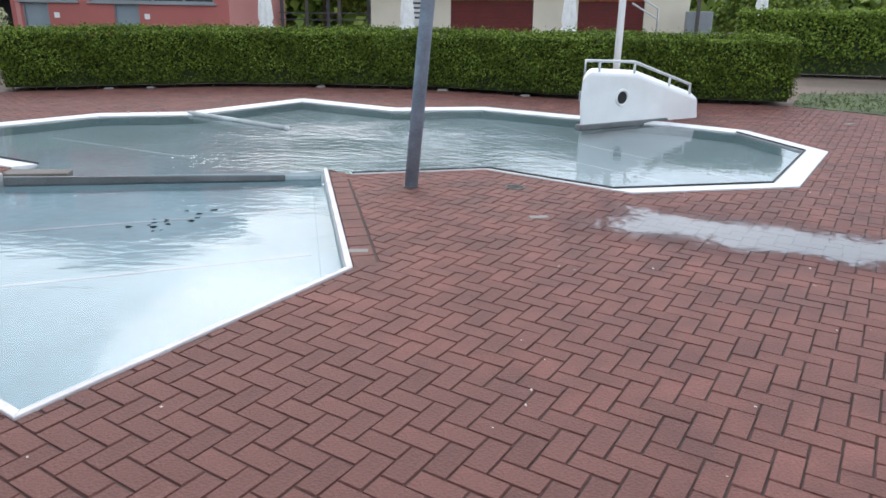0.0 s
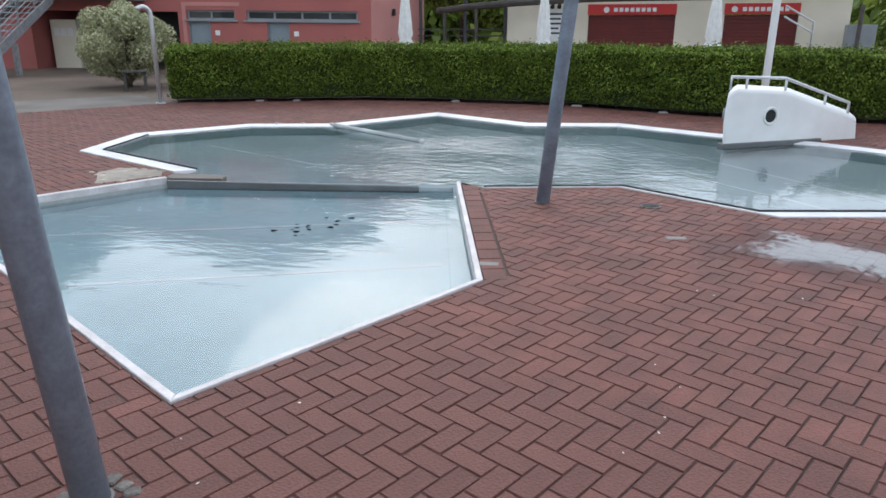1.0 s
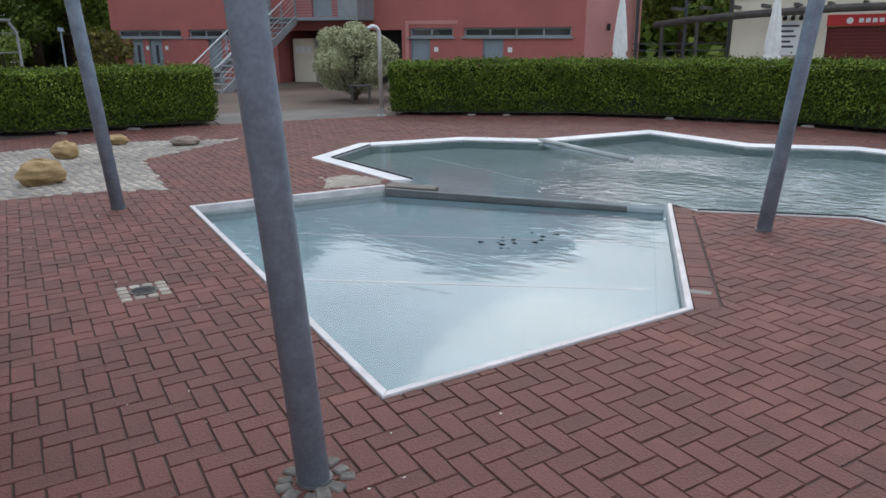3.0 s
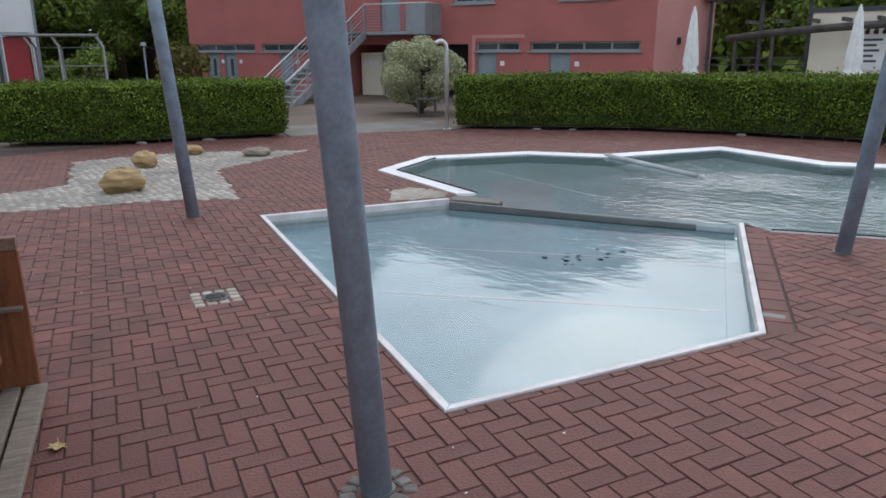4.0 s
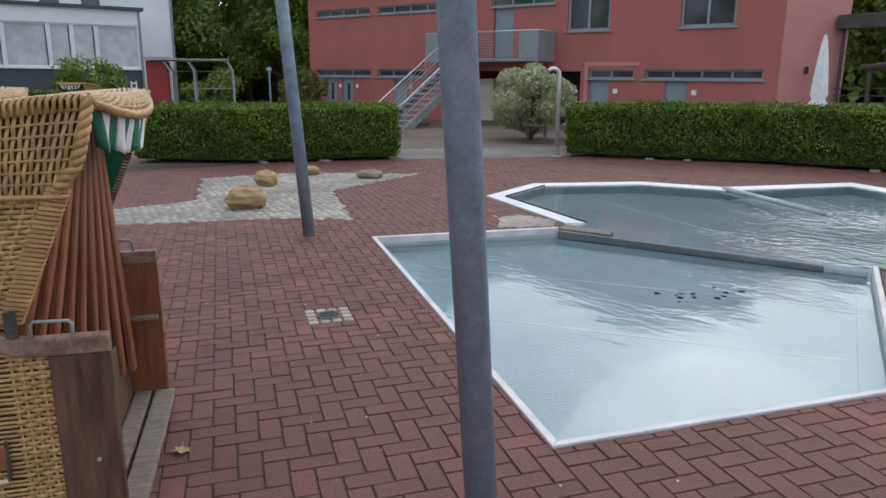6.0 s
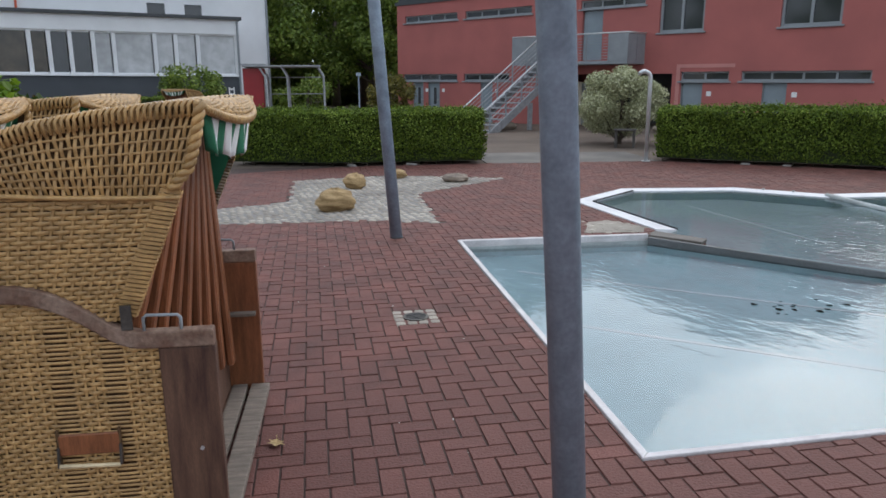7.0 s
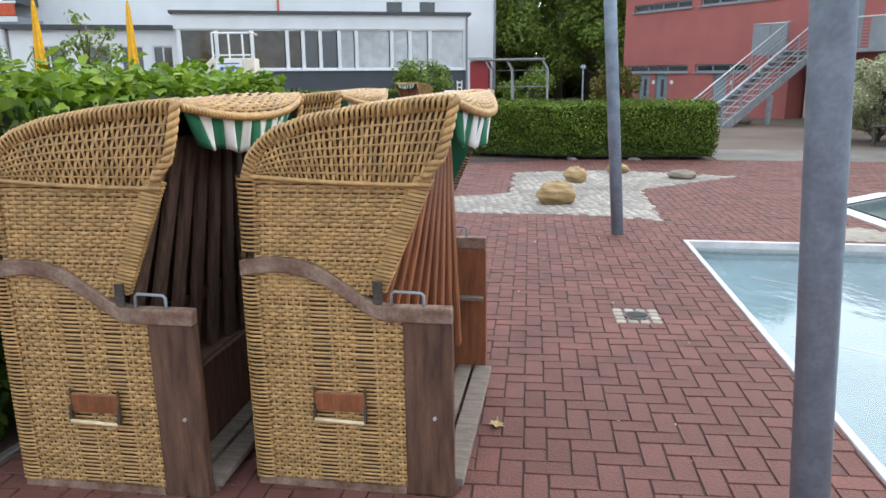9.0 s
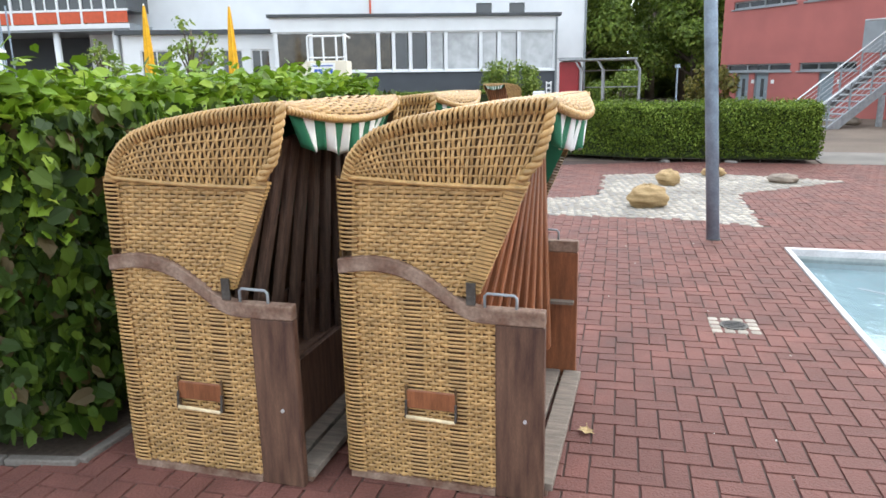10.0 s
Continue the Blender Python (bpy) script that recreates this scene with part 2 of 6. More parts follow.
M_WHITEWALL = mat("white_plaster", (0.80, 0.81, 0.82), 0.8, var=0.06, scale=0.7, fine=120)
M_CREAM = mat("cream_plaster", (0.76, 0.69, 0.56), 0.85, var=0.08, scale=0.9, fine=120)
M_GREYPLINTH = mat("grey_plinth", (0.075, 0.083, 0.095), 0.8, var=0.12, scale=1, fine=80)
M_GREYFRAME = mat("blue_grey_frames", (0.265, 0.285, 0.30), 0.5, var=0.1, scale=3, fine=50)
M_DOOR = mat("blue_grey_door", (0.245, 0.295, 0.325), 0.5, var=0.1, scale=2, fine=50)
M_GLASS = mat("dark_window_glass", (0.03, 0.035, 0.04), 0.05, var=0.2, scale=0.6, fine=2, bump=0.0, spec=0.9)
# pale base colour stands for bright sky mirrored in the panes
M_SKYPANE = mat("glass_painted_with_sky", (0.44, 0.45, 0.46), 0.03, var=0.3, scale=0.35, fine=3, bump=0.0, spec=0.9)
M_DARKROOM = mat("dim_brown_room_behind_glass", (0.055, 0.042, 0.026), 0.08, var=0.5, scale=1.2, fine=4, bump=0.0, spec=0.7)
M_BEAM = mat("grey_weathered_timber", (0.085, 0.075, 0.068), 0.8, var=0.3, scale=5, fine=50, bump=0.2)
M_BOOTH = mat("dark_red_booth_paint", (0.28, 0.018, 0.022), 0.5, var=0.12, scale=2)
M_BASESTONE = mat("grey_packing_stone", (0.17, 0.152, 0.135), 0.85, var=0.35, scale=9, fine=70, bump=0.4, spread=0.2)
M_ROOF = mat("dark_roofing", (0.06, 0.065, 0.07), 0.6, var=0.2, scale=2)
M_SHUTTER = mat("dark_red_roller_shutter", (0.15, 0.016, 0.013), 0.5, var=0.15, scale=1.5, fine=40)
M_SIGNRED = mat("red_sign", (0.55, 0.03, 0.03), 0.4, var=0.05, scale=2)
M_WHITE = mat("white_paint", (0.80, 0.80, 0.79), 0.45, var=0.05, scale=3, fine=60, bump=0.05)
M_BLUE = mat("blue_sign_print", (0.03, 0.10, 0.42), 0.4, var=0.05)
M_BLACK = mat("black_rubber", (0.012, 0.012, 0.012), 0.6, var=0.2)
M_IRON = mat("cast_iron", (0.10, 0.09, 0.08), 0.55, metal=0.6, var=0.3, scale=20)
M_ORANGE = mat("orange_red_panel", (0.60, 0.10, 0.04), 0.6, var=0.1)
M_PETAL = mat("pale_petals", (0.55, 0.52, 0.46), 0.8, var=0.3, scale=40)
M_WETLEAF = mat("wet_black_leaf", (0.008, 0.009, 0.007), 0.9, spec=0.05, var=0.3, scale=30)
M_DRYLEAF = mat("dry_leaf", (0.36, 0.25, 0.11), 0.8, var=0.3, scale=30)


def puddle_mat(name):
    """Rainwater: a wide dark wet patch with a narrower broken film that mirrors the sky."""
    m = bpy.data.materials.new(name)
    m.use_nodes = True
    n, l = m.node_tree.nodes, m.node_tree.links
    n.remove(n["Principled BSDF"])
    co, sp = n.new("ShaderNodeTexCoord"), n.new("ShaderNodeSeparateXYZ")
    l.new(co.outputs["Object"], sp.inputs[0])
    nz, fine = n.new("ShaderNodeTexNoise"), n.new("ShaderNodeTexNoise")
    nz.inputs["Scale"].default_value, nz.inputs["Detail"].default_value = 2.2, 5
    fine.inputs["Scale"].default_value, fine.inputs["Detail"].default_value = 19.0, 3
    l.new(co.outputs["Object"], nz.inputs["Vector"])
    l.new(co.outputs["Object"], fine.inputs["Vector"])

    def calc(op, a, b):
        k = n.new("ShaderNodeMath")
        k.operation = op
        for i, v in enumerate((a, b)):
            if isinstance(v, (int, float)):
                k.inputs[i].default_value = v
            else:
                l.new(v, k.inputs[i])
        return k.outputs[0]

    def ramp(v, lo, hi, to):
        k = n.new("ShaderNodeMapRange")
        k.interpolation_type = "SMOOTHSTEP"
        k.inputs["From Min"].default_value, k.inputs["From Max"].default_value = lo, hi
        k.inputs["To Max"].default_value = to
        l.new(v, k.inputs["Value"])
        return k.outputs[0]

    # falls off from the middle line of the gully towards both sides and the upper end
    across = calc("SUBTRACT", 1.0, calc("ABSOLUTE", calc("MULTIPLY", sp.outputs["Y"], 1.75), 0.0))
    body = calc("ADD", calc("ADD", calc("MULTIPLY", nz.outputs["Fac"], 1.1), -0.55), calc("MINIMUM", across, calc("MULTIPLY", sp.outputs["X"], 1.2)))
    wet = ramp(body, -0.1, 0.5, 1.0)
    broken = calc("ADD", body, calc("MULTIPLY", calc("SUBTRACT", fine.outputs["Fac"], 0.5), 1.0))
    film = calc("ADD", ramp(broken, 0.38, 0.70, 0.85), ramp(body, 0.0, 0.6, 0.15))
    bp = n.new("ShaderNodeBump")
    bp.inputs["Strength"].default_value, bp.inputs["Distance"].default_value = 0.12, 0.004
    l.new(fine.outputs["Fac"], bp.inputs["Height"])
    fr = n.new("ShaderNodeFresnel")
    fr.inputs["IOR"].default_value = 2.0
    l.new(bp.outputs[0], fr.inputs["Normal"])
    gl = n.new("ShaderNodeBsdfGlossy")
    gl.inputs["Roughness"].default_value = 0.04
    l.new(bp.outputs[0], gl.inputs["Normal"])
    tint = n.new("ShaderNodeMixRGB")
    tint.inputs[1].default_value, tint.inputs[2].default_value = (1, 1, 1, 1), (0.80, 0.77, 0.78, 1)
    l.new(wet, tint.inputs[0])
    tp = n.new("ShaderNodeBsdfTransparent")
    l.new(tint.outputs[0], tp.inputs["Color"])
    mx = n.new("ShaderNodeMixShader")
    l.new(calc("MULTIPLY", fr.outputs[0], film), mx.inputs[0])
    l.new(tp.outputs[0], mx.inputs[1])
    l.new(gl.outputs[0], mx.inputs[2])
    l.new(mx.outputs[0], n["Material Output"].inputs["Surface"])
    return m


M_PUDDLE = puddle_mat("rain_puddle")

# ---------------------------------------------------------------- mesh helpers


class Geo:
    """Vertices and faces of one mesh."""

    def __init__(self):
        self.v, self.f = [], []

    def add(self, vs, fs):
        k = len(self.v)
        self.v.extend(tuple(p) for p in vs)
        self.f.extend(tuple(i + k for i in f) for f in fs)
        return self

    def box(self, lo, hi, bev=0.0, m=None):
        x0, y0, z0 = lo
        x1, y1, z1 = hi
        if bev <= 0:
            vs = [(x, y, z) for z in (z0, z1) for x, y in ((x0, y0), (x1, y0), (x1, y1), (x0, y1))]
            fs = [(3, 2, 1, 0), (4, 5, 6, 7), (0, 1, 5, 4), (1, 2, 6, 5), (2, 3, 7, 6), (3, 0, 4, 7)]
        else:
            b = min(bev, (x1 - x0) * 0.45, (y1 - y0) * 0.45, (z1 - z0) * 0.45)
            rings = [(z0, b), (z0 + b, 0), (z1 - b, 0), (z1, b)]
            vs = []
            for z, i in rings:
                c = b
                vs += [(x0 + i + c, y0 + i, z), (x1 - i - c, y0 + i, z), (x1 - i, y0 + i + c, z), (x1 - i, y1 - i - c, z),
                       (x1 - i - c, y1 - i, z), (x0 + i + c, y1 - i, z), (x0 + i, y1 - i - c, z), (x0 + i, y0 + i + c, z)]
            fs = [tuple(range(7, -1, -1)), tuple(range(24, 32))]
            for r in range(3):
                fs += [(r * 8 + k, r * 8 + (k + 1) % 8, r * 8 + 8 + (k + 1) % 8, r * 8 + 8 + k) for k in range(8)]
        if m is not None:
            vs = [m @ Vector(p) for p in vs]
        return self.add(vs, fs)

    def tube(self, path, radius, sides=12, cap=True):
        pts = [Vector(p) for p in path]
        rad = radius if isinstance(radius, (list, tuple)) else [radius] * len(pts)
        vs, fs = [], []
        side = None
        for i, p in enumerate(pts):
            d = (pts[min(i + 1, len(pts) - 1)] - pts[max(i - 1, 0)]).normalized()
            if side is None:
                side = d.orthogonal().normalized()
            side = (side - d * side.dot(d)).normalized()
            up = d.cross(side)
            vs += [p + (side * math.cos(2 * math.pi * k / sides) + up * math.sin(2 * math.pi * k / sides)) * rad[i] for k in range(sides)]
        for i in range(len(pts) - 1):
            fs += [(i * sides + k, i * sides + (k + 1) % sides, (i + 1) * sides + (k + 1) % sides, (i + 1) * sides + k) for k in range(sides)]
        if cap:
            fs += [tuple(range(sides - 1, -1, -1)), tuple(range((len(pts) - 1) * sides, len(pts) * sides))]
        return self.add(vs, fs)

    def prism(self, poly, z0, z1):
        n = len(poly)
        vs = [(x, y, z0) for x, y in poly] + [(x, y, z1) for x, y in poly]
        fs = [tuple(range(n - 1, -1, -1)), tuple(range(n, 2 * n))] + [(i, (i + 1) % n, n + (i + 1) % n, n + i) for i in range(n)]
        return self.add(vs, fs)

    def grid(self, fn, nu, nv):
        vs = [fn(i / nu, j / nv) for j in range(nv + 1) for i in range(nu + 1)]
        w = nu + 1
        return self.add(vs, [(j * w + i, j * w + i + 1, (j + 1) * w + i + 1, (j + 1) * w + i) for j in range(nv) for i in range(nu)])

    def mesh(self, name, material, smooth=False):
        me = bpy.data.meshes.new(name)
        me.from_pydata(self.v, [], self.f)
        me.materials.append(material)
        if smooth:
            me.polygons.foreach_set("use_smooth", [True] * len(me.polygons))
        me.update()
        return me


def part(name, geo, material, parent=None, label="", smooth=False, at=None):
    ob = new(name, geo if isinstance(geo, bpy.types.Mesh) else geo.mesh(name, material, smooth))
    if parent is not None:
        ob.parent = parent
    if at is not None:
        ob.matrix_basis = at
    if label:
        ob["label"] = label
    return ob


def thing(name, label, category, at=None, group="", kind=""):
    ob = new(name)
    ob.empty_display_size = 0.1
    if at is not None:
        ob.matrix_basis = at
    return tagged(ob, label, category, group, kind)


def soften(ob, width=0.01, segments=2):
    md = ob.modifiers.new("bevel", "BEVEL")
    md.width, md.segments, md.limit_method = width, segments, "ANGLE"
    return ob


def inside(p, poly):
    x, y = p
    hit = False
    for i in range(len(poly)):
        (x0, y0), (x1, y1) = poly[i - 1], poly[i]
        if (y0 > y) != (y1 > y) and x < (x1 - x0) * (y - y0) / (y1 - y0) + x0:
            hit = not hit
    return hit


def edge_near(p, poly):
    """Distance and outward side of the edge of a counter-clockwise polygon that lies nearest."""
    best = None
    P = Vector(p)
    for i in range(len(poly)):
        a, b = Vector(poly[i - 1]), Vector(poly[i])
        d = b - a
        k = max(0, min(1, (P - a).dot(d) / d.length_squared))
        dist = (a + d * k - P).length
        if best is None or dist < best[0]:
            best = (dist, a, Vector((d.y, -d.x)).normalized())
    return best


def inset(poly, widths):
    """A counter-clockwise polygon moved inwards, each edge i -> i + 1 by its own width."""
    n, out = len(poly), []
    lines = []
    for i in range(n):
        a, b = Vector(poly[i]), Vector(poly[(i + 1) % n])
        d = (b - a).normalized()
        lines.append((a + Vector((-d.y, d.x)) * widths[i], d))
    for i in range(n):
        (p, d), (q, e) = lines[i - 1], lines[i]
        cr = d.x * e.y - d.y * e.x
        if abs(cr) < 1e-4:
            out.append(tuple(q))
        else:
            k = ((q - p).x * e.y - (q - p).y * e.x) / cr
            out.append(tuple(p + d * k))
    return out


def fill(name, outer, holes, z, material, parent=None):
    """A flat sheet with holes."""
    bm = bmesh.new()
    edges = []
    for ring in [outer] + holes:
        vs = [bm.verts.new((x, y, z)) for x, y in ring]
        edges += [bm.edges.new((vs[i - 1], vs[i])) for i in range(len(vs))]
    bmesh.ops.triangle_fill(bm, edges=edges, use_beauty=True, use_dissolve=False, normal=(0, 0, 1))
    for f in bm.faces:
        if f.normal.z < 0:
            f.normal_flip()
    me = bpy.data.meshes.new(name)
    bm.to_mesh(me)
    bm.free()
    me.materials.append(material)
    ob = new(name, me)
    if parent is not None:
        ob.parent = parent
    return ob

# ---------------------------------------------------------------- plan of the ground
LOWER = [(-5.72, 4.99), (-1.99, 2.577), (-0.945, 4.275), (-1.58, 7.03), (-4.56, 6.66)]
UPPER = [(-1.58, 7.05), (-1.30, 6.82), (-0.05, 7.11), (1.18, 6.21), (2.74, 6.52), (3.83, 8.22), (3.47, 9.67), (2.61, 10.34), (1.48, 10.87),
         (0.10, 11.76), (-1.29, 11.53), (-2.98, 12.62), (-4.32, 10.83), (-5.52, 10.58), (-6.68, 9.30), (-6.47, 7.86), (-4.62, 6.92)]
UPPER_RIM = [0.0, 0.09, 0.11, 0.24, 0.24, 0.15, 0.13, 0.15, 0.16, 0.17, 0.18, 0.18, 0.16, 0.14, 0.20, 0.27, 0.0]
LOWER_RIM = [0.045, 0.045, 0.04, 0.0, 0.045]
BASIN = LOWER[:3] + UPPER + [LOWER[4]]
PAVED = [(-4.6, -3.0), (9.0, -3.0), (9.0, 8.6), (6.3, 11.2), (5.25, 12.3), (3.9, 12.6), (1.6, 13.0), (-0.83, 14.22), (-3.42, 14.5), (-4.95, 14.45),
         (-8.5, 13.25), (-10.75, 10.42), (-13.5, 6.65), (-14.6, 5.4), (-8.6, 2.1), (-3.68, -0.70), (-4.5, -2.7)]
COBBLE = [(-7.3, 5.0), (-6.56, 5.51), (-8.52, 6.81), (-8.83, 9.03), (-10.61, 7.86), (-11.13, 6.26), (-9.25, 5.07), (-9.3, 4.3), (-9.6, 3.6), (-9.4, 2.9), (-8.3, 3.6)]
LOW_Z, UP_Z = -0.085, -0.024

ground = tagged(fill("ground", [(-900, -900), (900, -900), (900, 900), (-900, 900)], [BASIN], -0.02, M_YARD), "pale trodden gravel and earth around the pool", "ground", kind="structure")
pavement = tagged(fill("pavement", PAVED, [BASIN], -0.007, M_JOINT), "red concrete pavers laid in herringbone around the pools", "pavement", kind="structure")
gap_slab = part("concrete_apron", Geo().prism([(-10.72, 10.5), (-8.5, 13.3), (-10.2, 14.6), (-12.6, 11.9)], -0.1, -0.004), M_APRON)
tagged(gap_slab, "pale concrete strip in the gap between the hedges", "paving", kind="structure")
lawn = part("lawn", Geo().prism([(6.35, 11.3), (12, 8.5), (30, 12), (26, 17), (6.3, 14.3), (5.3, 12.45)], -0.1, -0.008), M_GRASSBASE)
tagged(lawn, "short green lawn beside the paving", "lawn", kind="structure")

# ---------------------------------------------------------------- pools


def pool(name, label, outer, widths, floor_z, wall_top, open_edges):
    th = thing(name, label, "pool")
    inner = inset(outer, [max(w, 0.001) for w in widths])
    n = len(outer)
    for i in range(n):
        if (i in open_edges) != ((i - 1) % n in open_edges):
            e = i if (i - 1) % n in open_edges else (i - 1) % n
            a, b = Vector(outer[e]), Vector(outer[(e + 1) % n])
            d = (b - a).normalized()
            inner[i] = tuple(Vector(outer[i]) + Vector((-d.y, d.x)) * widths[e])
    bm = bmesh.new()
    vs = [bm.verts.new((x, y, floor_z)) for x, y in inner]
    ed = [bm.edges.new((vs[i - 1], vs[i])) for i in range(n)]
    bmesh.ops.triangle_fill(bm, edges=ed, use_beauty=True, normal=(0, 0, 1))
    for f in bm.faces:
        if f.normal.z < 0:
            f.normal_flip()
    me = bpy.data.meshes.new("basin_floor")
    bm.to_mesh(me)
    bm.free()
    me.materials.append(M_POOL if th.name == "paddling_pool" else M_POOLUP)
    part("basin_floor", me, None, th, "pale green coated floor")
    for i in range(n):
        if i in open_edges:
            continue
        a, b, c, d = outer[i], outer[(i + 1) % n], inner[(i + 1) % n], inner[i]
        lip = 0.008 if th.name == "paddling_pool" else -0.012
        g = Geo()
        q = [(*a, -0.06), (*b, -0.06), (*c, -0.06), (*d, -0.06), (*a, 0.012), (*b, 0.012), (*c, lip), (*d, lip)]
        g.add(q, [(0, 3, 2, 1), (4, 5, 6, 7), (0, 1, 5, 4), (1, 2, 6, 5), (2, 3, 7, 6), (3, 0, 4, 7)])
        soften(part("rim", g, M_RIMLOW if th.name == "paddling_pool" else M_RIM, th, "white coping"), 0.006, 2)
        e = (Vector(c) - Vector(d)).normalized()
        o = Vector((e.y, -e.x)) * 0.07
        w = Geo().prism([tuple(d), tuple(c), tuple(Vector(c) + o), tuple(Vector(d) + o)], floor_z - 0.05, wall_top)
        part("basin_wall", w, M_POOL, th)
        if th.name == "paddling_pool":
            e2 = o.normalized() * -0.003
            dry = Geo().prism([tuple(Vector(d) + e2), tuple(Vector(c) + e2), tuple(Vector(c) - e2), tuple(Vector(d) - e2)], LOW_Z - 0.035, wall_top + 0.004)
            part("wall_band", dry, M_POOLWALL, th, "grey band above the water")
    return th, inner


lower_pool, LOW_IN = pool("paddling_pool", "shallow lower paddling pool with white rim and pale floor", LOWER, LOWER_RIM, -0.17, -0.062, {3})
upper_pool, UP_IN = pool("splash_pool", "star-shaped upper paddling pool with white rim and slide", UPPER, UPPER_RIM, -0.15, -0.062, {0, 16})

# submerged ledge along one wall of the lower pool
A, B = Vector(LOW_IN[2]), Vector(LOWER[3])
s_ = (B - A).normalized()
s_ = Vector((-s_.y, s_.x)) * 0.15
soften(part("ledge", Geo().prism([tuple(A), tuple(B - s_ * 0.2), tuple(B + s_), tuple(A + s_)], -0.18, -0.158), M_POOL, lower_pool, "grey submerged ledge"), 0.006)
# seams in the floors
for a, b, z, th in (((-4.9, 5.0), (-1.6, 6.2), -0.17, lower_pool), ((-3.7, 4.1), (-1.35, 5.0), -0.17, lower_pool), 
                    ((-0.9, 10.6), (2.0, 7.0), -0.15, upper_pool), ((0.2, 11.0), (2.6, 7.4), -0.15, upper_pool), ((-5.6, 9.4), (-3.3, 8.2), -0.15, upper_pool), ((-3.3, 11.6), (-1.1, 9.2), -0.15, upper_pool)):
    A, B = Vector((*a, z + 0.004)), Vector((*b, z + 0.004))
    s_ = (B - A).normalized().cross(Vector((0, 0, 1))) * 0.022
    part("floor_seam", Geo().prism([tuple((A + s_).xy), tuple((B + s_).xy), tuple((B - s_).xy), tuple((A - s_).xy)], z - 0.01, z + 0.003), M_RIM, th, "welded seam")

# the weir between the pools: dark upstand, thin overflow edge at its end
E0, D0 = Vector((-4.50, 6.58)), Vector((-1.64, 6.98))
dirn = (D0 - E0).normalized()
nrm = Vector((-dirn.y, dirn.x))
weir = thing("weir", "dark steel weir between upper and lower pool", "weir")


def weir_piece(name, s0, s1, z1, thick, material, label=""):
    a, b = E0 + dirn * s0, E0 + dirn * s1
    g = Geo().prism([tuple(a), tuple(b), tuple(b + nrm * thick), tuple(a + nrm * thick)], LOW_Z - 0.02, z1)
    soften(part(name, g, material, weir, label), 0.008)


# the upstand sinks towards its end, where the upper water slides over
a_, b_ = E0, E0 + dirn * 2.55
q_ = [(*a_, LOW_Z - 0.02), (*b_, LOW_Z - 0.02), (*(b_ + nrm * 0.035), LOW_Z - 0.02), (*(a_ + nrm * 0.035), LOW_Z - 0.02), (*a_, -0.012), (*b_, -0.045), (*(b_ + nrm * 0.035), -0.045), (*(a_ + nrm * 0.035), -0.012)]
soften(part("upstand", Geo().add(q_, [(3, 2, 1, 0), (4, 5, 6, 7), (0, 1, 5, 4), (1, 2, 6, 5), (2, 3, 7, 6), (3, 0, 4, 7)]), M_STEP, weir, "dark upstand"), 0.006)
weir_piece("overflow_edge", 2.551, (D0 - E0).length, -0.046, 0.07, M_POOLUP, "low overflow lip")
blk = Geo().prism([(-4.58, 6.66), (-3.98, 6.74), (-4.02, 6.92), (-4.62, 6.90)], LOW_Z - 0.02, -0.004)
soften(part("corner_block", blk, M_APRON, weir, "grey corner block"), 0.01)
part("wall_infill", Geo().prism([tuple(E0 + nrm * 0.02), tuple(D0 + nrm * 0.02), tuple(D0 + nrm * 0.35), tuple(E0 + nrm * 0.35)], -0.46, -0.175).prism([tuple(E0 + nrm * 0.004), tuple(D0 + nrm * 0.004), tuple(D0 + nrm * 0.066), tuple(E0 + nrm * 0.066)], -0.46, LOW_Z - 0.022), M_POOL, weir)

w_low = tagged(fill("water_low", [*LOW_IN[:3], tuple(D0), tuple(E0)], [], LOW_Z, M_WATER_LOW), "calm clear shallow water in the lower pool", "water", kind="structure")
w_up = tagged(fill("water_up", [tuple(D0 + nrm * 0.03)] + UP_IN[1:-1] + [UP_IN[-1], tuple(E0 + nrm * 0.03)], [], UP_Z, M_WATER_UP), "rippled clear water in the upper pool", "water", kind="structure")

# leaves drifting in the lower pool
for i in range(16):
    x, y = (-2.40, 5.64) if i > 9 else (-2.66, 5.36)
    x, y = x + random.uniform(-0.13, 0.12) * (1 if i > 9 else 1.4), y + random.uniform(-0.18, 0.18)
    g, r = Geo(), random.uniform(0.010, 0.034)
    g.add([(r * math.cos(a) * random.uniform(0.7, 1.4), r * math.sin(a), random.uniform(0, 0.006)) for a in np.linspace(0, 5.4, 7)], [tuple(range(7))])
    tagged(part("floating_leaf", g, M_WETLEAF, at=pose(x, y, LOW_Z + 0.003, 0, 0, random.uniform(0, 360))), "dark wet leaf floating on the pool", "leaf", "leaves on the water")

# overflow pipe across the upper pool
pipe = thing("inlet_pipe", "grey pipe reaching from the pool rim into the water", "pipe")
pts = [Vector((-4.28, 10.78, 0.0)), Vector((-2.56, 9.56, -0.02))]
part("pipe", Geo().tube([pts[0], pts[0].lerp(pts[1], 0.5), pts[1]], 0.034, 14), M_POOLWALL, pipe, smooth=True)
part("end_cap", Geo().tube([pts[1], pts[1] + (pts[1] - pts[0]).normalized() * 0.02], 0.038, 14), M_RIM, pipe, smooth=True)
for s in (-5.12, -4.72):
    t_ = thing("rim_nozzle", "small grey nozzle on the pool rim", "nozzle", pose(s, 10.66 + (s + 5.12) * 0.2, 0.006))
    part("nozzle_body", Geo().tube([(0, 0, 0), (0, 0, 0.01), (0, -0.03, 0.016)], 0.014, 10), M_POOLWALL, t_, smooth=True)

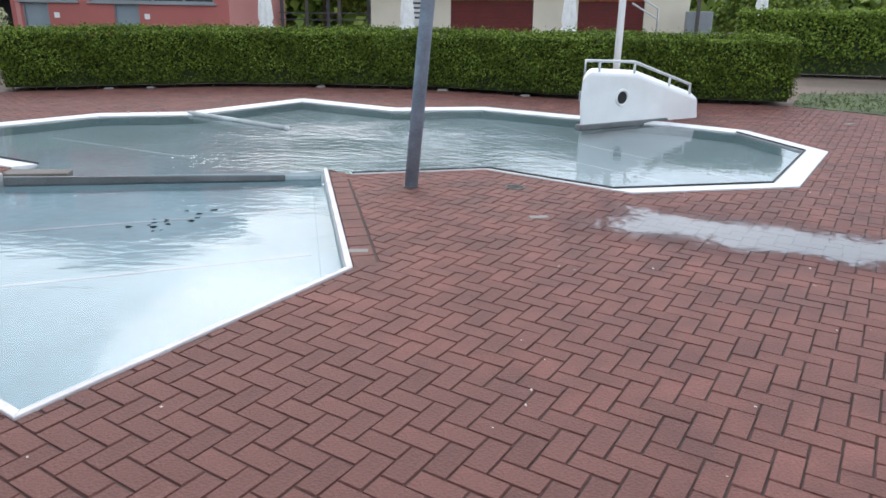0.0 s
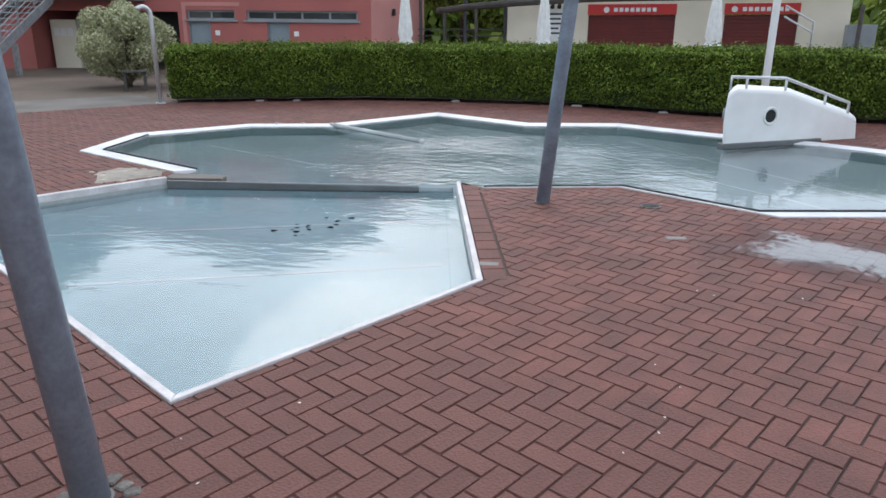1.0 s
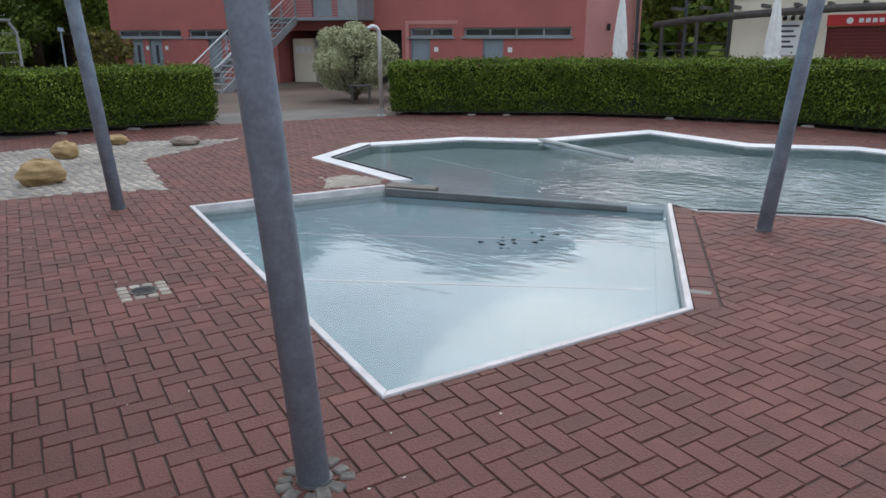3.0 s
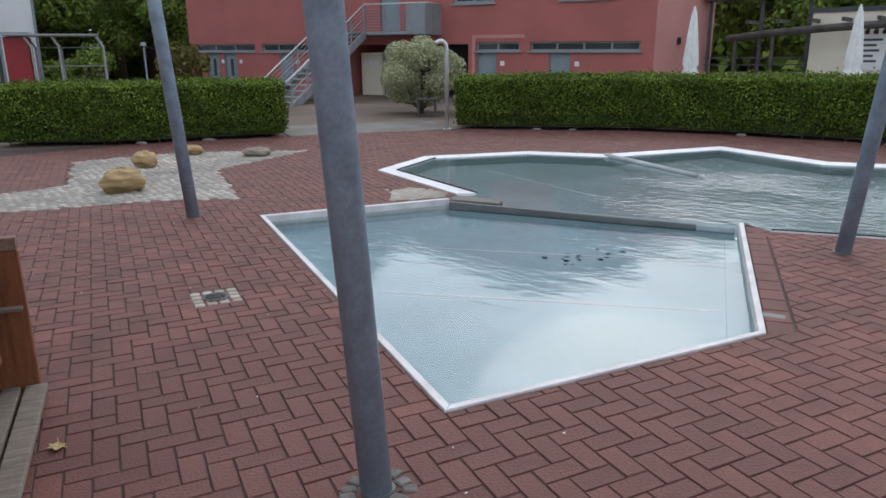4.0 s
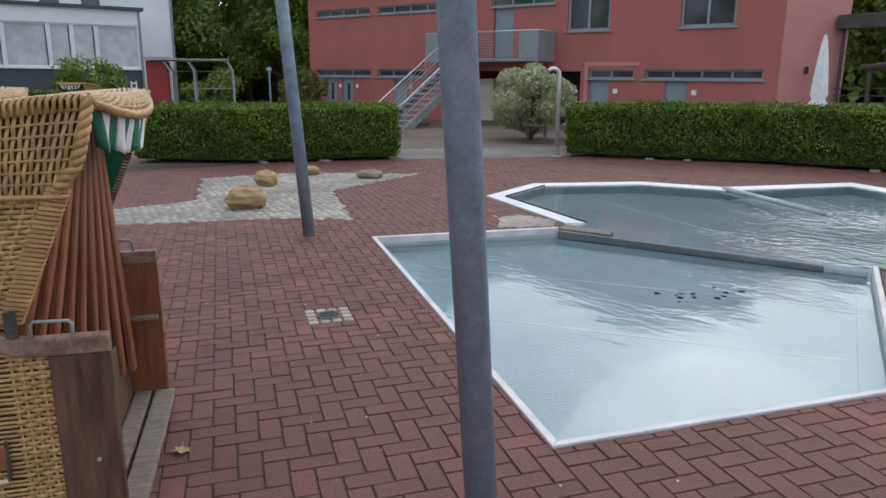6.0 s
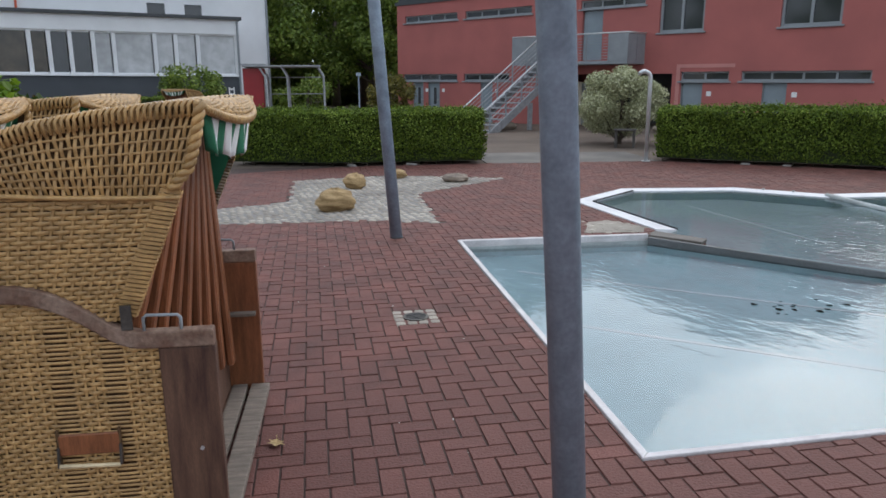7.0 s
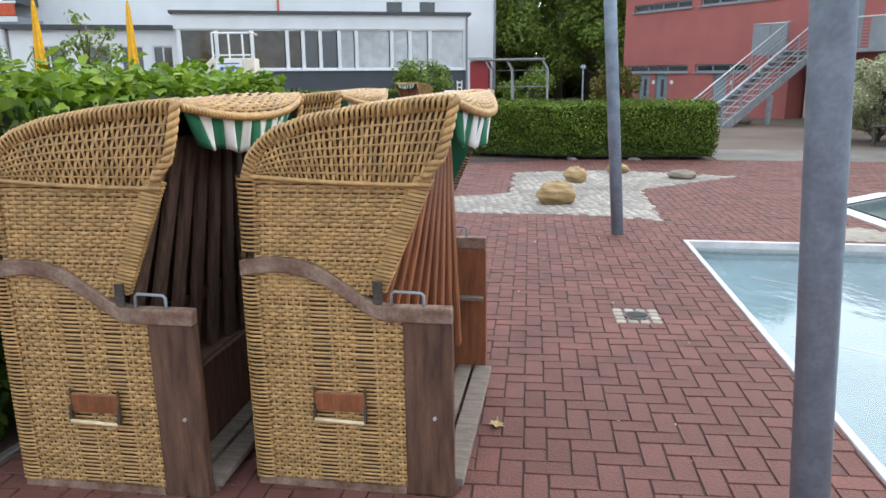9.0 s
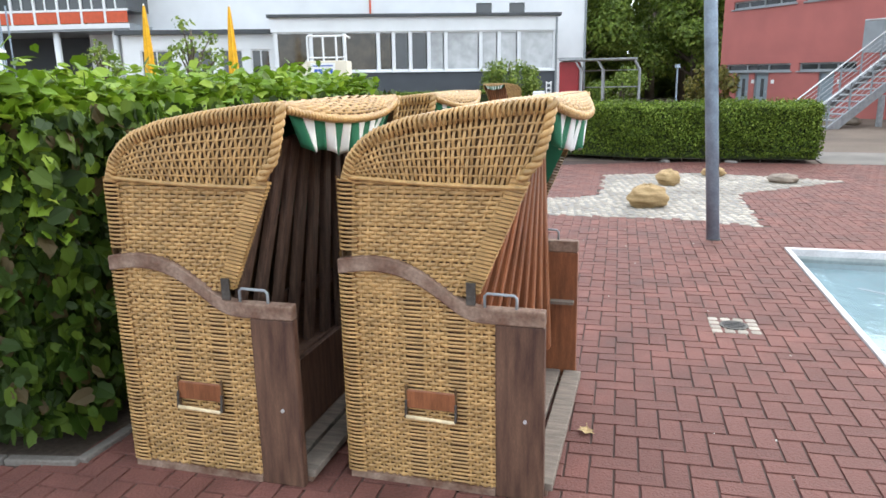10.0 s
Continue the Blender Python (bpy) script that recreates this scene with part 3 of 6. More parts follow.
# dark sealing strip along the inner rim
for ids in ((1, 2, 3, 4, 5), (14, 15)):
    for i in ids:
        a, b = Vector(UP_IN[i]), Vector(UP_IN[i + 1])
        part("seal_strip", Geo().tube([(*a, -0.004), (*b, -0.004)], 0.011, 6), M_BLACK, upper_pool, "black seal")

# ---------------------------------------------------------------- pool slide
sl = thing("pool_slide", "white concrete pool slide block with round porthole and steel rail", "slide", pose(1.5, 9.9, 0, 0, 0, math.degrees(math.atan2(0.98, 1.72))))
prof = [(-0.20, -0.10), (-0.24, 0.30), (-0.22, 0.62), (-0.17, 0.69), (-0.08, 0.72), (0.72, 0.665), (1.93, 0.29), (1.98, -0.05)]
g = Geo()
W_SL = 0.75
n = len(prof)
g.add([(x, 0, z) for x, z in prof] + [(x + W_SL * 0.65, W_SL * 0.76, z) for x, z in prof], [tuple(range(n))[::-1] and tuple(range(n)), tuple(range(2 * n - 1, n - 1, -1))] + [(i, n + i, n + (i + 1) % n, (i + 1) % n) for i in range(n)])
body = part("slide_body", g, M_WHITE, sl)
soften(body, 0.05, 4)
g = Geo().box((-0.22, -0.03, -0.045), (1.36, 0.1, 0.035), 0.01)
part("skirt", g, M_STEP, sl, "grey skirt at the waterline")
for cx, cz, r in ((0.48, 0.36, 0.082),):
    ring = [(cx + r * 1.25 * math.cos(a), -0.004, cz + r * 1.25 * math.sin(a)) for a in np.linspace(0, 2 * math.pi, 25)]
    part("porthole_ring", Geo().tube(ring, 0.018, 8, False), M_WHITE, sl, smooth=True)
    part("porthole", Geo().tube([(cx, -0.006, cz), (cx, 0.1, cz)], r, 24), M_BLACK, sl, "dark round opening")
part("porthole", Geo().tube([(-0.17, 0.11, 0.40), (-0.1, 0.06, 0.40)], 0.07, 20), M_GREYFRAME, sl, "grey round opening")
rail = [(-0.14, 0.06, 0.70), (-0.14, 0.06, 0.86), (0.70, 0.06, 0.825), (1.20, 0.06, 0.67), (1.82, 0.06, 0.48), (1.82, 0.06, 0.30)]
part("rail", Geo().tube(rail, 0.02, 10), M_STEEL, sl, "stainless rail", smooth=True)
for x, z0, z1 in ((0.10, 0.66, 0.85), (0.72, 0.63, 0.825), (1.40, 0.42, 0.61)):
    part("rail_post", Geo().tube([(x, 0.06, z0), (x, 0.06, z1)], 0.016, 8), M_STEEL, sl, smooth=True)
post = thing("white_mast", "slim white mast behind the pool slide", "mast", pose(2.1, 11.5, 0))
part("mast", Geo().tube([(0, 0, 0), (0.02, 0, 2.0), (0.05, 0, 4.5)], [0.055, 0.052, 0.045], 14), M_WHITE, post, smooth=True)

# ---------------------------------------------------------------- leaning masts


def mast(base, lean, radius, label, stones=0):
    th = thing("sail_mast", label, "mast", pose(*base, 0), "leaning steel masts")
    top = Vector((lean[0], lean[1], 1)) * 4.6
    part("pole", Geo().tube([(0, 0, -0.05), top * 0.5, top], [radius, radius, radius * 0.96], 28), M_GALV, th, smooth=True)
    collar = Geo().tube([(0, 0, 0.0), (0, 0, 0.012)], radius * 1.12, 28)
    part("base_collar", collar, M_STEP, th)
    for k in range(stones):
        a = k * math.pi / 6 + random.uniform(-0.15, 0.15)
        r = radius + random.uniform(0.035, 0.06)
        s = random.uniform(0.024, 0.034)
        part("base_stone", Geo().box((-s, -s * 0.8, -0.02), (s, s * 0.8, 0.010), 0.006), M_BASESTONE, th, at=pose(r * math.cos(a), r * math.sin(a), 0, 0, 0, math.degrees(a) + random.uniform(-20, 20)))
    return th


mast((-1.884, 1.956), (0.0056, -0.0966), 0.058, "leaning galvanised steel mast set in paving with stone packing", 12)
mast((-6.28, 4.64), (-0.043, -0.057), 0.062, "leaning galvanised steel mast beside the cobbled patch")
mast((-0.73, 6.35), (0.097, 0.006), 0.058, "leaning galvanised steel mast at the upper pool rim")

# ---------------------------------------------------------------- drains and paving marks


def drain(x, y, turn, setts=True):
    th = thing("floor_drain", "round cast iron drain set in a square of small stones" if setts else "round rusty iron drain set among red pavers", "drain", pose(x, y, 0, 0, 0, turn), "floor drains")
    part("cover", Geo().tube([(0, 0, -0.01), (0, 0, 0.006)], 0.088, 28), M_IRON, th)
    for k in range(-2, 3):
        w = math.sqrt(0.07 ** 2 - (k * 0.026) ** 2)
        part("slot", Geo().box((-w, k * 0.026 - 0.006, 0.005), (w, k * 0.026 + 0.006, 0.0085)), M_BLACK, th)
    for i in range(4 if setts else 0):
        for j in range(4):
            part("sett", Geo().box((-0.036, -0.036, -0.02), (0.036, 0.036, 0.003), 0.008), M_STONE, th, at=pose((i - 1.5) * 0.078, (j - 1.5) * 0.078, 0))


drain(-4.12, 3.10, 58.5)
drain(0.19, 6.39, 20, False)
for x, y, a in ((0.30, 5.45, 10), (-0.965, 4.60, 4), (5.2, 10.4, 20)):
    tagged(part("pale_paver", Geo().box((-0.075, -0.035, -0.03), (0.075, 0.035, 0.004), 0.005), M_CONC, at=pose(x, y, 0, 0, 0, a)), "single pale stone set among red pavers", "paver", "pale pavers")

# dry leaf on the paving and a few bits of litter
g = Geo()
ks = [(0, -0.06), (0.025, -0.03), (0.05, -0.035), (0.035, 0.0), (0.06, 0.025), (0.025, 0.03), (0, 0.07), (-0.025, 0.03), (-0.06, 0.03), (-0.035, 0.0), (-0.05, -0.03), (-0.022, -0.03)]
g.add([(x, y, 0.012 + 0.018 * math.sin(9 * x + 5 * y)) for x, y in ks] + [(0, 0, 0.004)], [(i, (i + 1) % 12, 12) for i in range(12)])
g.tube([(0, -0.05, 0.01), (0.01, -0.11, 0.006)], 0.003, 5)
tagged(part("fallen_leaf", g, M_DRYLEAF, at=pose(-3.17, 1.50, 0.004, 0, 0, 235) @ Matrix.Scale(0.68, 4)), "dry yellow-brown leaf lying on the pavers", "leaf")

# rainwater lying on the pavers
g = Geo()
g.add([(0, -0.75, 0), (6, -0.75, 0), (6, 0.75, 0), (0, 0.75, 0)], [(0, 1, 2, 3)])
tagged(part("puddle", g, M_PUDDLE, at=pose(0.55, 5.62, 0.0045, 0, 0, -26.5)), "thin broken puddle of rainwater on the pavers", "puddle", kind="structure")

# ---------------------------------------------------------------- leaves


def leaves(P, N, size, shape, name, material, tilt=0.7, seed=1, droop=-0.6):
    """Many small leaves at the points P that face roughly along N, as one mesh."""
    rs = np.random.RandomState(seed)
    n = len(P)
    nn = N + rs.normal(0, tilt, (n, 3))
    nn /= np.linalg.norm(nn, axis=1)[:, None] + 1e-9
    t = rs.normal(0, 1, (n, 3)) + np.array((0, 0, droop))
    t -= nn * (t * nn).sum(1)[:, None]
    t /= np.linalg.norm(t, axis=1)[:, None] + 1e-9
    b = np.cross(nn, t)
    s = size * rs.uniform(0.6, 1.25, n)[:, None]
    k = len(shape)
    V = np.empty((n, k, 3))
    for i, (x, y, z) in enumerate(shape):
        V[:, i] = P + s * (t * x + b * y + nn * z)
    me = bpy.data.meshes.new(name)
    F = np.arange(n * k).reshape(n, k)
    me.from_pydata(V.reshape(-1, 3).tolist(), [], F.tolist())
    me.materials.append(material)
    me.update()
    return me


LEAF4 = [(-0.5, 0, 0), (0.05, 0.34, 0.08), (0.6, 0, 0), (0.05, -0.34, 0.08)]
_half = [(-0.46, 0.13, 0.03), (-0.36, 0.33, 0.05), (-0.14, 0.36, 0.05), (0.02, 0.47, 0.03), (0.16, 0.34, 0.06), (0.34, 0.25, 0.03), (0.47, 0.13, 0.0)]
LEAF_MAPLE = [(-0.36, 0, 0.0)] + _half + [(0.66, 0.0, -0.09)] + [(x, -y, z) for x, y, z in _half[::-1]]


def hedge(name, label, line, depth, height, leaf, count, shape, material, seed, rough=0.05, group="clipped hedges", near=False):
    """A clipped hedge along a line of ground points; its depth lies to the left of the line."""
    rs = np.random.RandomState(seed)
    th = thing(name, label, "hedge", group=group)
    A = [Vector(p) for p in line]
    seg = [(A[i], A[i + 1]) for i in range(len(A) - 1)]
    off = []
    for i, p in enumerate(A):
        d = (A[min(i + 1, len(A) - 1)] - A[max(i - 1, 0)]).normalized()
        off.append(p + Vector((-d.y, d.x)) * depth)
    # solid inset core whose dark colour stands for shade between the leaves
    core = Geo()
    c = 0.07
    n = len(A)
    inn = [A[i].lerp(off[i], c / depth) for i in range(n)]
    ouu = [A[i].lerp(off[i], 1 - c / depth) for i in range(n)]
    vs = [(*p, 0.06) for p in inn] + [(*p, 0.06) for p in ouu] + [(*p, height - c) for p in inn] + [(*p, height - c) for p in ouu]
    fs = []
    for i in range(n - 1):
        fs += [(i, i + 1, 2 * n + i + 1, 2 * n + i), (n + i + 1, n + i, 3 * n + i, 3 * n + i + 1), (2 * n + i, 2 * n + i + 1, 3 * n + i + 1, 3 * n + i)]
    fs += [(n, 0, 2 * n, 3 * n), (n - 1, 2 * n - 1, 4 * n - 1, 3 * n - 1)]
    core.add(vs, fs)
    part("twig_core", core, M_HEDGEIN, th, "solid core coloured dark for the shade inside the hedge")
    stems = Geo()
    total = sum((b - a).length for a, b in seg)
    for k in range(int(total / 0.35)):
        s = k * 0.35 + 0.1
        for a, b in seg:
            if s < (b - a).length:
                p = a.lerp(b, s / (b - a).length)
                break
            s -= (b - a).length
        d = (b - a).normalized()
        q = p + Vector((-d.y, d.x)) * random.uniform(0.12, 0.3)
        stems.tube([(q.x, q.y, -0.02), (q.x + random.uniform(-0.04, 0.04), q.y, 0.16)], 0.013, 5, False)
    part("stems", stems, M_BARK, th)["kind"] = "stuff"
    P, N = [], []
    ends = [(off[0], A[0]), (A[-1], off[-1])]
    faces = [(a, b, 1.0) for a, b in seg] + [(a, b, 1.0) for a, b in ends]
    area = [(b - a).length * height for a, b, _ in faces] + [(b - a).length * depth for a, b in seg]
    per = count / sum(area)
    for (a, b, _), ar in zip(faces, area):
        m = int(ar * per)
        u, w = rs.rand(m), rs.rand(m) ** 0.85
        d = (b - a).normalized()
        nx = np.array((d.y, -d.x, 0.25))
        z = 0.09 + w * (height - 0.09)
        run = u * (b - a).length
        jut = rs.normal(0, rough * 0.8, m) + 0.035 * np.sin(run * 3.1 + z * 4) + 0.035 * np.sin(run * 7.3 - z * 6.1 + 1) * np.sin(z * 9 + run * 1.7) - 0.05 * (0.5 - z / height).clip(0)
        pts = np.stack([a.x + (b.x - a.x) * u, a.y + (b.y - a.y) * u, z], 1) + nx[None] * jut[:, None]
        P.append(pts)
        N.append(np.repeat(nx[None], m, 0))
    for i, (a, b) in enumerate(seg):
        m = int((b - a).length * depth * per * 1.15)
        u, w = rs.rand(m), rs.rand(m)
        p = np.outer(1 - u, A[i]) + np.outer(u, A[i + 1])
        q = np.outer(1 - u, off[i]) + np.outer(u, off[i + 1])
        xy = p * (1 - w)[:, None] + q * w[:, None]
        z = height + np.abs(rs.normal(0, rough * 1.1, m)) - 0.03 + 0.035 * np.sin(xy[:, 0] * 2.1) * np.sin(xy[:, 1] * 1.7)
        P.append(np.column_stack([xy, z]))
        N.append(np.repeat(np.array(((0, 0, 1.0),)), m, 0))
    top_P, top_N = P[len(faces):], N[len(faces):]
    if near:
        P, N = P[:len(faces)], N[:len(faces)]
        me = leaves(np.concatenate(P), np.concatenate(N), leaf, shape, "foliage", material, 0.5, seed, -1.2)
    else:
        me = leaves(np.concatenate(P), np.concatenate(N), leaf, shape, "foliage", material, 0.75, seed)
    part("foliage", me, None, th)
    # young shoots in tufts out of the clipped top, coloured paler for light there
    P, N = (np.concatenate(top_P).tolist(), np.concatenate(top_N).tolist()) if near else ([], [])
    for i, (a, b) in enumerate(seg):
        for k in range(int((b - a).length * depth * (40 if near else 85))):
            u, w = rs.rand(), rs.rand() ** 1.8
            p = np.array(A[i].lerp(A[i + 1], u).lerp(off[i].lerp(off[i + 1], u), w))
            lift = abs(rs.normal(0, 0.045)) + 0.01
            for q in range(6 if near else 5):
                P.append((*(p + rs.normal(0, leaf * 0.55, 2)), height + lift * (0.2 + 0.2 * q) + 0.012))
                N.append((*rs.normal(0, 0.5, 2), 1.0))
    # paler leaves down the upper faces too, painted where light catches the edge
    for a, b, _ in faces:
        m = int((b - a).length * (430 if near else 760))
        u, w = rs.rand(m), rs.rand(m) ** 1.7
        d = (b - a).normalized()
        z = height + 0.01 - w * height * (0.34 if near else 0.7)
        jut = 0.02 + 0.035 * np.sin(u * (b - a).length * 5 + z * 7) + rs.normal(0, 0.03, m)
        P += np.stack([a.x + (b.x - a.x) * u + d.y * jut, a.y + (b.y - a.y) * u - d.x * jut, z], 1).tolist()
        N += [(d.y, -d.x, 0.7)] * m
    part("young_growth", leaves(np.array(P), np.array(N), leaf * 0.9, shape, "young_growth", M_YOUNGMAPLE if near else M_SHOOT, 0.45, seed + 50), None, th, "young leaves coloured paler for the light on top")["kind"] = "stuff"
    return th


hedge("hedge", "long clipped green hornbeam hedge behind the pools", [(5.17, 12.34), (3.9, 12.62), (1.58, 13.02), (-0.83, 14.25), (-3.42, 14.55), (-4.95, 14.5), (-8.55, 13.28)][::-1], 1.0, 1.035, 0.048, 80000, LEAF4, M_LEAF, 3)
hedge("hedge", "clipped green hornbeam hedge behind the cobbled patch", [(-10.78, 10.42), (-12.6, 7.9), (-14.35, 6.7)][::-1], 1.0, 1.04, 0.048, 36000, LEAF4, M_LEAF, 4)
hedge("hedge", "tall broad-leaved green hedge behind the wicker beach chairs", [(-4.55, -2.70), (-3.79, -0.78), (-7.75, 1.65)], 1.1, 1.45, 0.088, 56000, LEAF_MAPLE, M_LEAFNEAR, 5, 0.09, near=True)
hedge("hedge", "far clipped hedge beside the lawn path", [(6.6, 18.6), (14, 16.2)], 1.2, 1.45, 0.08, 9000, LEAF4, M_LEAF, 6)
hedge("hedge", "low clipped hedge in front of the white pavilion", [(-31.0, -5.0), (-29.0, 5.0), (-27.2, 11.0)][::-1], 0.8, 1.17, 0.08, 9000, LEAF4, M_LEAF, 7)

# pale stones showing at the foot of the long hedges
rs_s = np.random.RandomState(41)
for x, y in ((-6.9, 13.80), (-6.2, 14.02), (-3.0, 14.44), (-0.6, 14.08), (0.9, 13.30), (3.1, 12.72), (-11.6, 9.22), (-12.3, 8.25)):
    w_, h_ = rs_s.uniform(0.07, 0.15), rs_s.uniform(0.03, 0.05)
    tagged(part("hedge_stone", Geo().box((-w_, -0.04, -0.02), (w_, 0.05, h_), 0.02), M_CONC, at=pose(x, y, 0, 0, 0, rs_s.uniform(-30, 40))), "pale stone showing at the foot of the hedge", "stone", "stones at the hedge foot")

# small pale petals and grit strewn over the pavers
P = []
rs_l = np.random.RandomState(21)
while len(P) < 130:
    q = (rs_l.uniform(-8, 4), rs_l.uniform(1.2, 8))
    if inside(q, PAVED) and not inside(q, BASIN):
        P.append((*q, 0.006))
P = np.array(P)
litter = part("petals", leaves(P, np.tile((0, 0, 1.0), (len(P), 1)), 0.015, LEAF4, "petals", M_PETAL, 0.2, 22), None)
tagged(litter, "tiny pale petals and grit strewn on the pavers", "litter", kind="stuff")

# grass
P = []
rs_g = np.random.RandomState(31)
LAWN = [(6.35, 11.3), (12, 8.5), (20, 10.5), (18, 15.5), (6.3, 14.3), (5.3, 12.45)]
while len(P) < 9000:
    q = (rs_g.uniform(5.3, 20), rs_g.uniform(8.5, 15.5))
    if inside(q, LAWN):
        P.append((*q, 0.02))
P = np.array(P)
blades = part("grass", leaves(P, rs_g.normal(0, 1, (len(P), 3)) * (1, 1, 0.2), 0.09, [(-0.5, -0.06, 0), (-0.5, 0.06, 0), (0.6, 0, 0)], "grass", M_LEAFNEAR, 0.2, 32), None)
tagged(blades, "short green grass blades on the lawn", "grass", kind="stuff")

# ---------------------------------------------------------------- trees and bushes


def tree(label, x, y, height, spread, seed, material, count=3200, leaf=0.34, name="tree", trunk=True):
    rs = np.random.RandomState(seed)
    th = thing(name, label, "tree" if trunk else "bush", pose(x, y, -0.02))
    g = Geo()
    r0 = height * 0.022 + 0.03
    top = (rs.normal(0, 0.2), rs.normal(0, 0.2), height * 0.8)
    g.tube([(0, 0, 0), (top[0] * 0.3, top[1] * 0.3, height * 0.4), top], [r0, r0 * 0.7, r0 * 0.2], 9)
    clumps = []
    for i in range(int(20 + spread * 3)):
        a, k = rs.uniform(0, 2 * math.pi), rs.uniform(0.22, 1.0)
        rad = spread * rs.uniform(0.3, 1.0) * math.sqrt(max(0.08, 1 - (k * 1.15 - 0.45) ** 2))
        c = np.array((math.cos(a) * rad, math.sin(a) * rad, k * height * 0.92))
        if not trunk:
            dv = rs.normal(0, 1, 3)
            dv /= np.linalg.norm(dv)
            c = np.array((dv[0] * spread * 0.66, dv[1] * spread * 0.66, height * 0.54 + dv[2] * height * 0.30))
        clumps.append((c, spread * rs.uniform(0.24, 0.42)))
        if trunk:
            z0 = c[2] * 0.62
            g.tube([(0, 0, z0), tuple(c * np.array((0.55, 0.55, 0.85))), tuple(c)], [r0 * 0.4, r0 * 0.22, r0 * 0.08], 6, False)
        else:
            g.tube([(0, 0, 0.02), tuple(c * 0.6), tuple(c)], [0.02, 0.014, 0.006], 5, False)
    part("trunk", g, M_BARK, th, smooth=True)
    P, N = [], []
    for c, r in clumps:
        m = count // len(clumps)
        d = rs.normal(0, 1, (m, 3))
        d /= np.linalg.norm(d, axis=1)[:, None]
        P.append(c + d * r * (rs.rand(m)[:, None] ** 0.45) * np.array((1, 1, 0.8)))
        N.append(d + np.array((0, 0, 0.4)))
    P = np.concatenate(P)
    P[:, 2] = np.maximum(P[:, 2], 0.08)
    part("crown", leaves(P, np.concatenate(N), leaf, LEAF4, "crown", material, 0.6, seed), None, th)
    return th


tree("rounded bush with pale variegated leaves in the yard", -11.75, 16.6, 2.15, 1.24, 11, M_WILLOW, 44000, 0.066, "variegated_bush", False)
tree("dark green shrub below the pavilion windows", -28.3, 11.9, 2.9, 1.35, 12, M_TREELEAF, 5000, 0.13, "shrub", False)
tree("yellowish shrub beside the shelter", -25.5, 19.5, 2.3, 1.3, 13, M_AUTUMN, 2600, 0.15, "shrub", False)
tree("green shrub beside the shelter", -27.5, 16.5, 2.2, 1.4, 14, M_TREELEAF, 2600, 0.15, "shrub", False)
tree("young thin-leaved tree in front of the white house", -24.5, -0.45, 4.2, 1.1, 15, M_TREELEAF, 700, 0.16)
tree("young thin-leaved tree by the terrace", -25.5, -3.0, 3.6, 1.0, 16, M_TREELEAF, 600, 0.16)
for i, (x, y, h, s) in enumerate(((-47, 24, 14, 4.5), (-42, 30, 15, 5), (-39, 20, 11, 3.6), (-36.5, 27, 12, 4), (-55, 18, 15, 5), (-50, 33, 16, 5.5), (-33, 34, 15, 5), (-1, 40, 8, 3.6), (-7, 38, 8, 3.6), (-3.8, 33, 7, 3), (6, 44, 4.2, 3.0), (16, 40, 4.0, 3.0), (24, 33, 3.6, 2.8), (31, 24, 3.4, 2.8))):
    tree("tall dense dark green broadleaf tree behind the buildings", x, y, h, s, 30 + i, M_TREELEAF, 26000, 0.24)

for i, (x, y, h, s) in enumerate(((-46, -36, 13, 4.6), (-38, -39, 14, 5), (-30, -37, 13, 4.8), (-22, -38, 12, 4.4))):
    tree("tall broadleaf tree across the grounds", x, y, h, s, 60 + i, M_TREELEAF, 9000, 0.36)

# far woods that close the view between the houses
rs_w = np.random.RandomState(77)
cl = []
for k in range(340):
    a = radians(rs_w.uniform(55, 205))
    d = rs_w.uniform(62, 80)
    cl.append((d * math.cos(a), d * math.sin(a), (14 if a > 1.85 else 3) * rs_w.rand() ** 1.6, rs_w.uniform(3.0, 5.0) * (1 if a > 1.85 else 0.6)))
Pw, Nw = [], []
for x, y, z, r in cl:
    q = rs_w.normal(0, 1, (300, 3))
    q /= np.linalg.norm(q, axis=1)[:, None]
    Pw.append(np.array((x, y, z)) + q * r * rs_w.rand(300)[:, None] ** 0.3)
    Nw.append(q)
woods = part("far_woods", leaves(np.concatenate(Pw), np.concatenate(Nw), 1.3, LEAF4, "far_woods", M_TREELEAF, 0.6, 78), None)
tagged(woods, "belt of dark green woods far behind the houses", "woods", kind="stuff")

# ---------------------------------------------------------------- red building


def wall_with_holes(w, h, holes, thick, z0=0.0):
    """A wall in the xz plane; the holes go through it."""
    xs = sorted({0.0, w, *[v for o in holes for v in (o[0], o[1])]})
    zs = sorted({z0, h, *[v for o in holes for v in (o[2], o[3])]})
    g = Geo()
    for a, b in zip(xs, xs[1:]):
        run = None
        for c, d in zip(zs, zs[1:]):
            m, k = (a + b) / 2, (c + d) / 2
            hole = any(o[0] < m < o[1] and o[2] < k < o[3] for o in holes)
            if not hole:
                run = (run[0], d) if run else (c, d)
            if (hole or d == zs[-1]) and run:
                g.box((a, 0, run[0]), (b, thick, run[1]))
                run = None
    keys, vs = {}, []
    idx = []
    for p in g.v:
        q = tuple(round(c, 4) for c in p)
        if q not in keys:
            keys[q] = len(vs)
            vs.append(q)
        idx.append(keys[q])
    out = Geo()
    out.v, out.f = vs, [tuple(idx[i] for i in f) for f in g.f]
    return out


